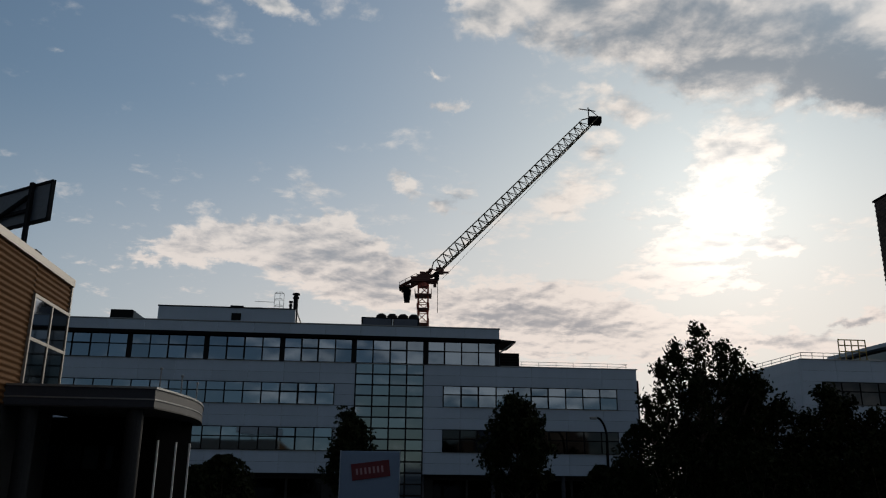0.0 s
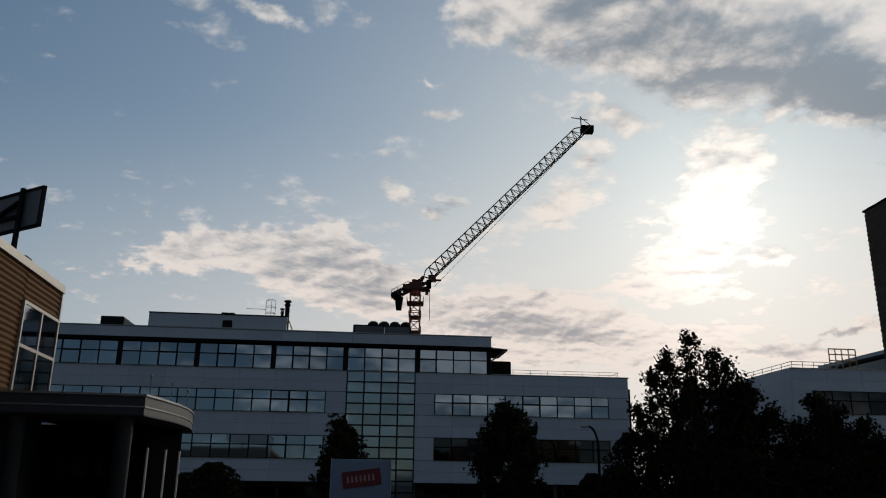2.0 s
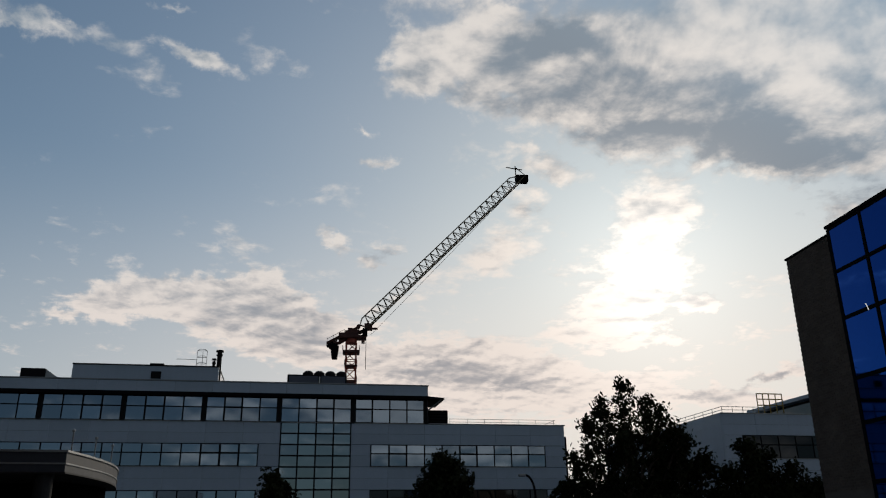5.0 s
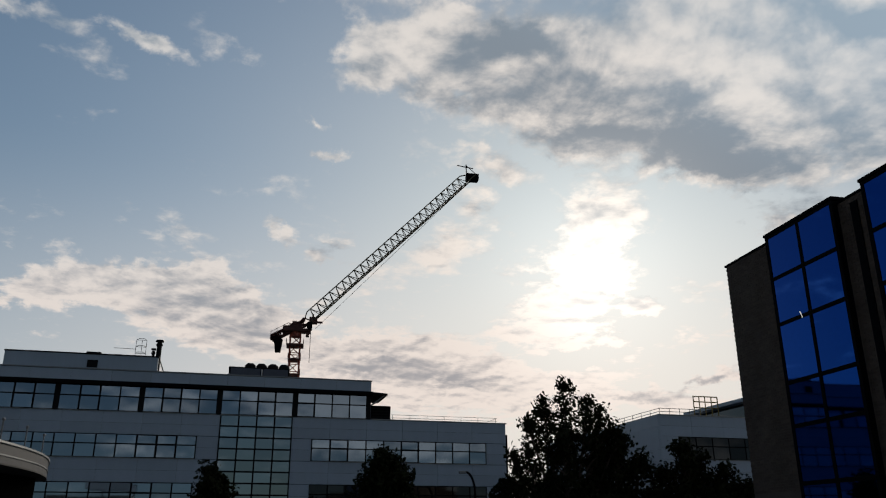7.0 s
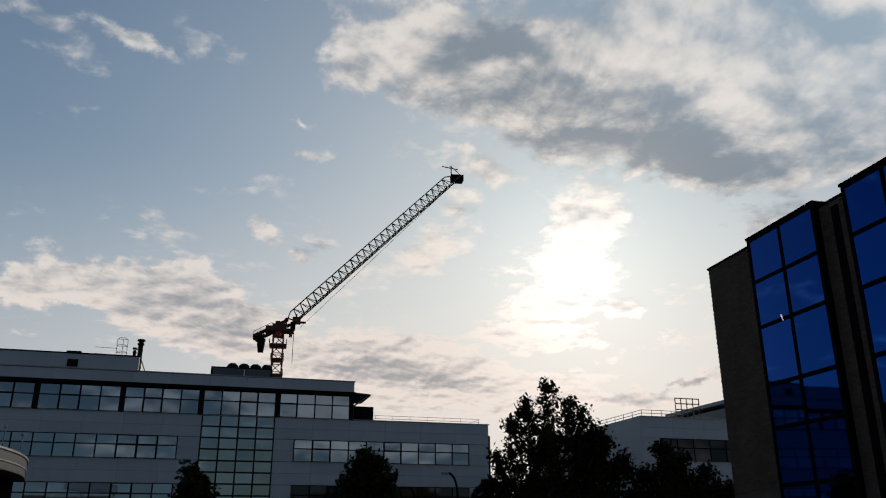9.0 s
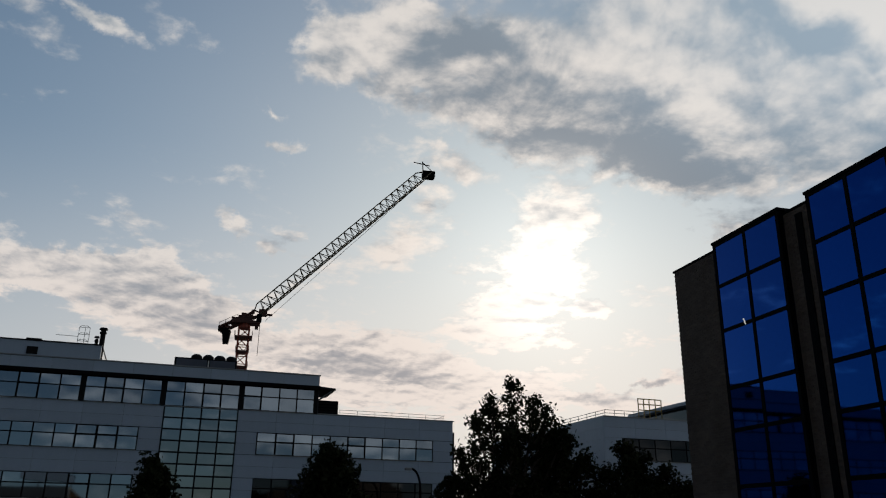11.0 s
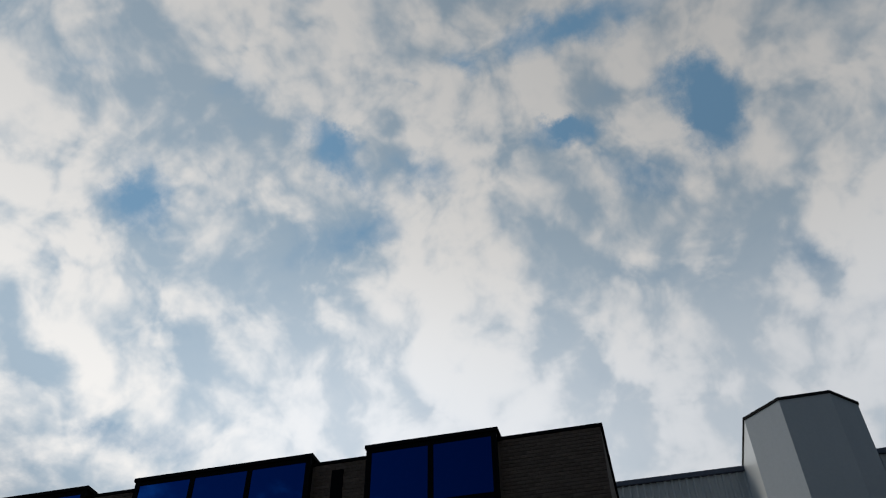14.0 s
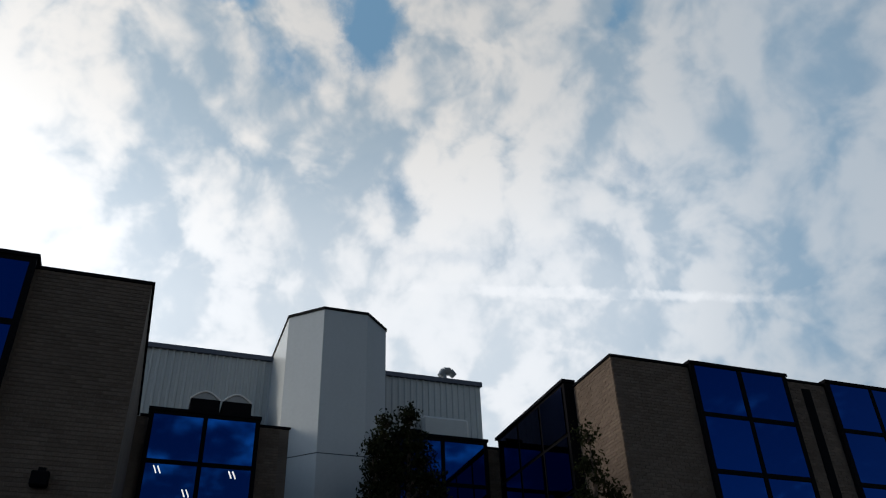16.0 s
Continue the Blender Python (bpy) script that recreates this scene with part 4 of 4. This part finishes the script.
def lattice(bm, path, half, n, r, r2):
    """A square lattice between two ends: four chords and zigzag braces."""
    a, b = Vector(path[0]), Vector(path[1])
    d = (b - a).normalized()
    side = Vector((0, 1, 0))
    up = d.cross(side).normalized()
    off = [side * half + up * half, side * half - up * half, -side * half - up * half, -side * half + up * half]
    for o in off:
        rod(bm, a + o, b + o, r)
    for k in range(n):
        p, q = a.lerp(b, k / n), a.lerp(b, (k + 1) / n)
        for i in range(4):
            o, o2 = off[i], off[(i + 1) % 4]
            rod(bm, p + o, p + o2, r2)
            rod(bm, p + (o if k % 2 else o2), q + (o2 if k % 2 else o), r2)
    return bm


part("mast", lattice(bmesh.new(), ((0, 0, -2), (0, 0, 36.6)), 0.92, 22, 0.15, 0.085), M_RED, cr, "red lattice mast")
for z, w, h in ((34.4, 1.55, 0.35), (31.8, 1.15, 0.3), (28.9, 1.15, 0.25)):
    bm = bx(bmesh.new(), -w, w, -w, w, z, z + h)
    for sx in (-1, 1):
        for sy in (-1, 1):
            rod(bm, (sx * w, sy * w, z + h), (sx * w, sy * w, z + h + 0.9), 0.05)
        rod(bm, (sx * w, -w, z + h + 0.9), (sx * w, w, z + h + 0.9), 0.05)
    part("collar", bm, M_RUST, cr)
bm = rod(bmesh.new(), (0, 0, 36.3), (0, 0, 37.2), 1.15, 1.0, n=14)
part("turret", bm, M_RED, cr, "red slewing turret")
bm = box(-2.3, 2.8, -1.2, 1.2, 37.15, 37.75, 0.1)
bx(bm, -1.2, 1.3, -0.8, 0.8, 37.75, 38.7), bx(bm, -0.7, 0.2, -0.6, 0.6, 38.7, 39.25), bx(bm, 1.9, 2.5, -0.9, 0.9, 36.5, 37.15)
part("slewing_platform", bm, M_RUST, cr, "brown slewing platform")
part("counter_jib", lattice(bmesh.new(), ((-4.3, 0, 35.9), (1.8, 0, 39.2)), 0.5, 6, 0.2, 0.13), M_RUST, cr, "sloping dark counter jib")
bm = prism([(-3.9, -0.9), (-2.3, -0.9), (-2.3, 0.9), (-3.9, 0.9)], 33.4, 35.7)
for v in bm.verts:
    if v.co.z < 34:
        v.co.x = -3.1 + (v.co.x + 3.1) * 0.62
bx(bm, -4.6, -2.6, -0.9, 0.9, 35.7, 36.15)
rod(bm, (-4.3, 0, 36.1), (-4.15, 0, 36.7), 0.22, n=8), rod(bm, (-3.4, -0.5, 36.3), (-3.4, 0.5, 36.3), 0.42, n=12)
part("counterweight", bm, M_BLACK, cr, "dark ballast blocks")
bm = bmesh.new()
for x, z in ((-4.5, 36.0), (-3.4, 36.6), (-2.3, 37.2), (-1.3, 37.8)):
    rod(bm, (x, -0.6, z), (x, -0.6, z + 1.1), 0.045, n=5)
rod(bm, (-4.5, -0.6, 37.1), (-1.3, -0.6, 38.9), 0.045, n=5)
part("walkway_rail", bm, M_RUST, cr)
winch = box(-2.4, -1.1, -0.8, 0.8, 37.5, 38.3, 0.08)
part("winch", winch, M_RUST, cr)
part("cab", box(2.05, 3.0, -1.5, -0.2, 37.5, 39.0, 0.12), M_BLACK, cr)
bm = bx(bmesh.new(), 2.4, 3.9, -0.8, 0.8, 39.0, 40.1)
bx(bm, 3.7, 4.9, -0.25, 0.25, 39.1, 39.4), rod(bm, (3.0, -0.4, 40.1), (3.2, -0.4, 40.7), 0.12), rod(bm, (0.2, 0, 38.7), (1.3, 0, 40.0), 0.14), rod(bm, (1.3, 0, 40.0), (2.6, 0, 39.6), 0.14)
part("gantry", bm, M_RUST, cr)
# the jib: a triangular truss, two lower chords and one upper
J0, J1 = Vector((1.2, 0, 38.6)), Vector((34.2, 0, 72.2))
d = (J1 - J0).normalized()
nrm = Vector((-d.z, 0, d.x))
bm = bmesh.new()
low = [Vector((0, 0.85, 0)) - nrm * 0.75, Vector((0, -0.85, 0)) - nrm * 0.75]
tip = nrm * 1.35
for o in low:
    rod(bm, J0 + o * 0.6, J0.lerp(J1, 0.05) + o, 0.13), rod(bm, J0.lerp(J1, 0.05) + o, J1 + o, 0.13)
rod(bm, J0, J0.lerp(J1, 0.05) + tip, 0.12), rod(bm, J0.lerp(J1, 0.05) + tip, J0.lerp(J1, 0.95) + tip, 0.12), rod(bm, J0.lerp(J1, 0.95) + tip, J1, 0.12)
N = 26
for k in range(N):
    p, q = J0.lerp(J1, 0.05 + 0.9 * k / N), J0.lerp(J1, 0.05 + 0.9 * (k + 1) / N)
    mid = (p + q) / 2
    for o in low:
        rod(bm, p + o, mid + tip, 0.075), rod(bm, mid + tip, q + o, 0.075)
    rod(bm, p + low[0], p + low[1], 0.06), rod(bm, p + low[k % 2], q + low[1 - k % 2], 0.06)
part("jib", bm, M_CRANE, cr, "dark lattice jib raised steeply")
bm = bx(bmesh.new(), 32.9, 35.4, -0.9, 0.9, 70.6, 71.9)
rod(bm, (33.0, 0, 71.9), (32.9, 0, 74.2), 0.12), rod(bm, (31.0, 0, 73.9), (34.4, 0, 73.4), 0.10), rod(bm, (32.9, 0, 74.0), (35.2, 0, 72.0), 0.08)
part("jib_head", bm, M_BLACK, cr)
bm = bmesh.new()
rod(bm, (34.0, 0, 70.8), (3.6, 0, 38.0), 0.035, n=4), rod(bm, (2.75, 0, 39.0), (2.75, 0, 31.4), 0.05, n=4)
part("cable", bm, M_BLACK, cr)


# ---- trees ----
def tree(label, x, y, height, spread, seed, clumps, leaves, leaf=0.2, stem=0.45, cone=0.5, name="tree", low=0.18, dense=0.16, leaders=((0, 0, 1),)):
    """A tapered trunk with leaders and limbs, and a crown of small leaves in ragged clumps round the limb ends."""
    rnd = random.Random(seed)
    z0 = ground_z(x, y)
    t = thing(name, label, "tree", Matrix.Translation((x, y, z0)))
    bm = bmesh.new()
    r = height * 0.018
    rod(bm, (0, 0, 0), (0, 0, height * stem), r * 1.5, r, n=9)
    ends = []
    total = sum(share for _, _, share in leaders)
    for lx, ly, share in leaders:
        foot, top = Vector((lx * 0.25, ly * 0.25, height * stem * 0.6)), height * share
        rod(bm, (0, 0, height * 0.15), foot, r, r * 0.8, n=7)
        rod(bm, foot, (lx + rnd.uniform(-0.1, 0.1), ly, top * 0.96), r * 0.8, r * 0.12, n=7)
        count = round(clumps * share / total)
        for k in range(count):
            f = low + (0.99 - low) * ((k + 0.5) / count)
            w = spread * (1 - f) ** cone * (0.3 + 0.7 * rnd.random() ** 0.5) * min(1.0, 0.55 + f * 1.6)
            a = k * 2.399 + rnd.uniform(-0.6, 0.6)
            cx, cy = lx * min(1, 0.35 + f), ly * min(1, 0.35 + f)
            e = Vector((cx + w * math.cos(a), cy + w * math.sin(a), top * f + 0.25 * w + rnd.uniform(-0.3, 0.3)))
            s = Vector((cx * 0.9, cy * 0.9, max(height * 0.12, e.z - 0.7 * w - 0.2)))
            m = s.lerp(e, 0.5) + Vector((rnd.uniform(-0.12, 0.12), rnd.uniform(-0.12, 0.12), 0.05 * w))
            rod(bm, s, m, r * 0.35, r * 0.22, n=5), rod(bm, m, e, r * 0.22, r * 0.06, n=5)
            ends += [e, m.lerp(e, 0.45)]
        ends.append(Vector((lx, ly, top * 0.98)))
    part("trunk", bm, M_BARK, t)
    vs, fs = [], []
    for i in range(leaves):
        e = ends[i % len(ends)]
        g = spread * dense * (0.6 + 0.8 * ((i % len(ends)) * 0.618 % 1))
        o = Vector((rnd.gauss(0, 1), rnd.gauss(0, 1), rnd.gauss(0, 0.85)))
        if o.length > 1.75:
            o *= 1.75 * rnd.random() ** 0.4 / o.length
        c = e + o * g
        if c.z < height * 0.05:
            continue
        q = Euler((rnd.uniform(-1.2, 1.2), rnd.uniform(-1.2, 1.2), rnd.uniform(0, 6.28))).to_matrix()
        s = leaf * rnd.uniform(0.6, 1.3)
        k = len(vs)
        vs += [c + q @ Vector(p) for p in ((-s, 0, 0), (0, -s * 0.55, s * 0.15), (s, 0, 0), (0, s * 0.55, s * 0.15))]
        fs.append((k, k + 1, k + 2, k + 3))
    me = bpy.data.meshes.new("crown")
    me.from_pydata([tuple(v) for v in vs], [], fs)
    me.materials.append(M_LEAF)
    ob = new("crown", me)
    ob.parent = t
    return t


tree("young dark-leaved street tree before the white offices", -5.35, 48.5, 6.5, 2.1, 3, 40, 5600, 0.15, cone=0.45, low=0.34, dense=0.14)
tree("leafy street tree before the white offices", 4.4, 48.0, 7.2, 2.7, 5, 52, 9000, 0.15, cone=0.45, low=0.32, dense=0.13)
tree("large backlit tree with several pointed tops and gaps", 13.5, 42.5, 10.3, 1.75, 8, 250, 21500, 0.125, cone=0.7, low=0.14, dense=0.15,
     leaders=((0.1, 0, 1.0), (-1.05, 0.5, 0.94), (1.2, -0.3, 0.92), (-2.1, -0.4, 0.80), (2.25, 0.4, 0.87), (-2.8, 0.3, 0.62), (2.9, -0.2, 0.74), (0.4, 1.4, 0.8), (-0.5, -1.4, 0.72)))
tree("bushy dark tree beside the large one", 16.7, 43.5, 8.2, 2.2, 9, 54, 9000, 0.14, cone=0.5, leaders=((0, 0, 1), (-1.0, 0.4, 0.9), (1.1, -0.3, 0.8)))
tree("dark conical tree before the far offices", 20.8, 42.8, 7.1, 2.6, 11, 120, 16000, 0.14, cone=0.7, dense=0.12, leaders=((-0.6, 0, 1), (0.5, 0.3, 0.92), (-1.6, 0.4, 0.8), (1.7, -0.3, 0.84), (-2.6, 0, 0.62), (2.9, 0, 0.72)))


def hedge(label, x, y, w, d, h, seed, n, leaf=0.12):
    rnd = random.Random(seed)
    t = thing("shrub", label, "shrub", Matrix.Translation((x, y, ground_z(x, y))))
    for k in range(9):
        a = k * 0.7
        bm = rod(bmesh.new(), (0.1 * math.cos(a), 0.1 * math.sin(a), 0), (w * 0.6 * math.cos(a), d * 0.6 * math.sin(a), h * 0.7), 0.04, 0.015, n=5)
        part("stem", bm, M_BARK, t)
    vs, fs = [], []
    for i in range(n):
        a, f = rnd.uniform(0, 6.28), rnd.random() ** 0.45
        z = h * rnd.random() ** 0.8
        k2 = math.sqrt(max(0.05, 1 - (z / h) ** 2.4)) * (1 + 0.12 * math.sin(a * 5 + z * 3))
        c = Vector((w * f * k2 * math.cos(a), d * f * k2 * math.sin(a), z))
        q = Euler((rnd.uniform(-1.2, 1.2), rnd.uniform(-1.2, 1.2), rnd.uniform(0, 6.28))).to_matrix()
        s = leaf * rnd.uniform(0.6, 1.3)
        k = len(vs)
        vs += [c + q @ Vector(p) for p in ((-s, 0, 0), (0, -s * 0.55, s * 0.15), (s, 0, 0), (0, s * 0.55, s * 0.15))]
        fs.append((k, k + 1, k + 2, k + 3))
    me = bpy.data.meshes.new("foliage")
    me.from_pydata([tuple(v) for v in vs], [], fs)
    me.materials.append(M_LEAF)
    ob = new("foliage", me)
    ob.parent = t
    return t


hedge("rounded dark shrub beyond the shop canopy", -10.0, 38.5, 1.7, 1.4, 2.9, 21, 3200)
hedge("rounded dark shrub beyond the shop canopy", -11.6, 40.0, 1.5, 1.4, 2.6, 22, 2600)
for i, (x, y, w, h) in enumerate(((9.4, 42, 1.7, 3.4), (11.6, 41, 2.2, 4.2), (15.0, 40, 2.4, 4.0), (18.0, 40, 2.2, 3.6), (20.5, 39, 2.4, 3.9), (22.6, 39.5, 1.8, 4.4), (10.6, 44, 1.9, 5.4), (8.6, 45, 1.2, 3.4))):
    hedge("dense dark roadside shrub under the trees", x, y, w, 1.6, h, 30 + i, 3800)
tree("tall straggly shrub in the courtyard", 24.0, -6.15, 11.8, 1.0, 41, 200, 36000, 0.07, cone=0.7, dense=0.22, name="courtyard_tree", leaders=((-0.1, -0.25, 1.0), (0, 0.55, 0.97), (0.2, -0.75, 0.91), (-0.2, 0.95, 0.89), (0, -1.1, 0.84), (0.1, 0.15, 0.9)))
tree("slender young tree by the brick corner", 19.3, -10.35, 9.6, 0.75, 43, 60, 10500, 0.06, cone=0.6, dense=0.27, name="courtyard_tree", leaders=((0, 0.1, 1.0), (0, -0.45, 0.86), (0, 0.4, 0.83)))

# ---- rooftop and wall fittings of the brick offices ----
for y0 in (-1.02, -2.2):
    vt = thing("roof_vent", "pale domed roof fan with a dark louvred front", "roof vent", BRICK_AT, group="roof fans")
    bm = bmesh.new()
    prof = [(y0 - 1.1 * k / 10, 14.0 + 0.32 * math.sin(math.pi * k / 10)) for k in range(11)]
    a, b = [bm.verts.new((11.2, y, z)) for y, z in prof], [bm.verts.new((12.5, y, z)) for y, z in prof]
    for k in range(10):
        bm.faces.new((a[k], a[k + 1], b[k + 1], b[k]))
    bm.faces.new(a)
    part("dome", bm, M_STEEL, vt, "grey fan dome")
    rim = bmesh.new()
    for k in range(10):
        rod(rim, (11.17, *prof[k]), (11.17, *prof[k + 1]), 0.035, n=6)
    part("rim", rim, M_WHITE, vt)
    part("louvre", box(11.15, 12.5, y0 - 1.1, y0 - 0.02, 12.2, 14.0), M_BLACK, vt)
vt = thing("roof_vent", "pale boxed roof fan cowl behind the parapet", "roof vent", BRICK_AT)
part("cowl", box(11.3, 12.5, -12.35, -10.28, 12.2, 14.4, 0.12), M_METAL, vt)
part("mouth", box(11.5, 12.4, -10.28, -9.45, 12.2, 13.8), M_BLACK, vt)
hd = thing("roof_cowl", "dark steel roof extract cowl with a bent hood", "roof cowl", BRICK_AT)
bm = rod(bmesh.new(), (13.2, -12.0, 16.7), (13.2, -12.0, 17.25), 0.13, n=10)
rod(bm, (13.2, -11.8, 17.15), (13.2, -12.0, 17.4), 0.13, 0.18, n=12), rod(bm, (13.2, -12.0, 17.4), (13.2, -12.3, 17.43), 0.19, 0.19, n=12), rod(bm, (13.2, -12.3, 17.43), (13.2, -12.52, 17.22), 0.18, 0.15, n=10)
part("hood", bm, M_STEEL, hd)
wl_lamp = thing("wall_lamp", "black floodlight fixed to the brick wall", "lamp", BRICK_AT)
part("housing", box(-0.28, -0.02, 1.95, 2.3, 7.0, 7.3, 0.02), M_BLACK, wl_lamp)
part("bracket", box(-0.1, 0.0, 2.05, 2.2, 7.3, 7.42), M_BLACK, wl_lamp)


# ---- bricks: the nearest ones singly, the rest of the fronts joined ----
BRICK_ME = mesh_of("brick", box(0, 1, 0, 1, 0, 1), M_CLAY)


def bricks(parent, x, y0, y1, z0, z1, single_from=99.0, side=False, tooth=0.0):
    """Courses of bricks standing 2 cm proud of a wall that faces -x (or +y when side is set)."""
    rnd = random.Random(int(1000 * abs(x + y0)))
    vs, fs = [], []
    row = 0
    z = z0
    while z < z1 - 0.05:
        y = y0 - (0.15 if row % 2 else 0.0)
        while y < y1 - 0.02:
            a, b = max(y, y0) + 0.005, min(y + 0.29, y1)
            if b > y1 - 0.01 and row % 2:
                b += tooth
            p = 0.018 + rnd.uniform(-0.004, 0.006)
            if b - a > 0.03:
                lo, hi = ((a, x - 0.002, z), (b, x + p, z + 0.088)) if side else ((x - p, a, z), (x + 0.002, b, z + 0.088))
                if z >= single_from:
                    piece("brick", BRICK_ME, parent, lo, tuple(h - l for l, h in zip(lo, hi)))
                else:
                    k = len(vs)
                    vs += [(X, Y, Z) for X in (lo[0], hi[0]) for Y in (lo[1], hi[1]) for Z in (lo[2], hi[2])]
                    fs += [tuple(k + i for i in f) for f in ((0, 1, 3, 2), (4, 6, 7, 5), (0, 4, 5, 1), (2, 3, 7, 6), (0, 2, 6, 4), (1, 5, 7, 3))]
            y += 0.3
        z += 0.1
        row += 1
    me = bpy.data.meshes.new("brickwork")
    me.from_pydata(vs, [], fs)
    me.materials.append(M_CLAYS)
    ob = new("brickwork", me)
    ob.parent = parent
    tagged(ob, kind="stuff")


bricks(north, 0.0, 0.68, 3.3, 3.0, 12.15, 9.1)
for a, b in ((6.93, 8.42), (13.83, 15.32), (20.68, 22.02), (26.03, 29.2)):
    bricks(north, 0.0, a, b, 3.0, 12.15)
bricks(south, 0.35, -15.2, -12.55, 3.0, 12.15, 9.1, tooth=0.03)
for a, b in ((-20.5, -19.0), (-27.6, -26.1)):
    bricks(south, 0.35, a, b, 3.0, 12.15)
bricks(south, -12.55, 0.35, 2.7, 3.0, 12.15, side=True)
for a, b in ((-4.1, -3.42), (-12.5, -11.96)):
    bricks(link, 8.8, a, b, 6.0, 12.15)
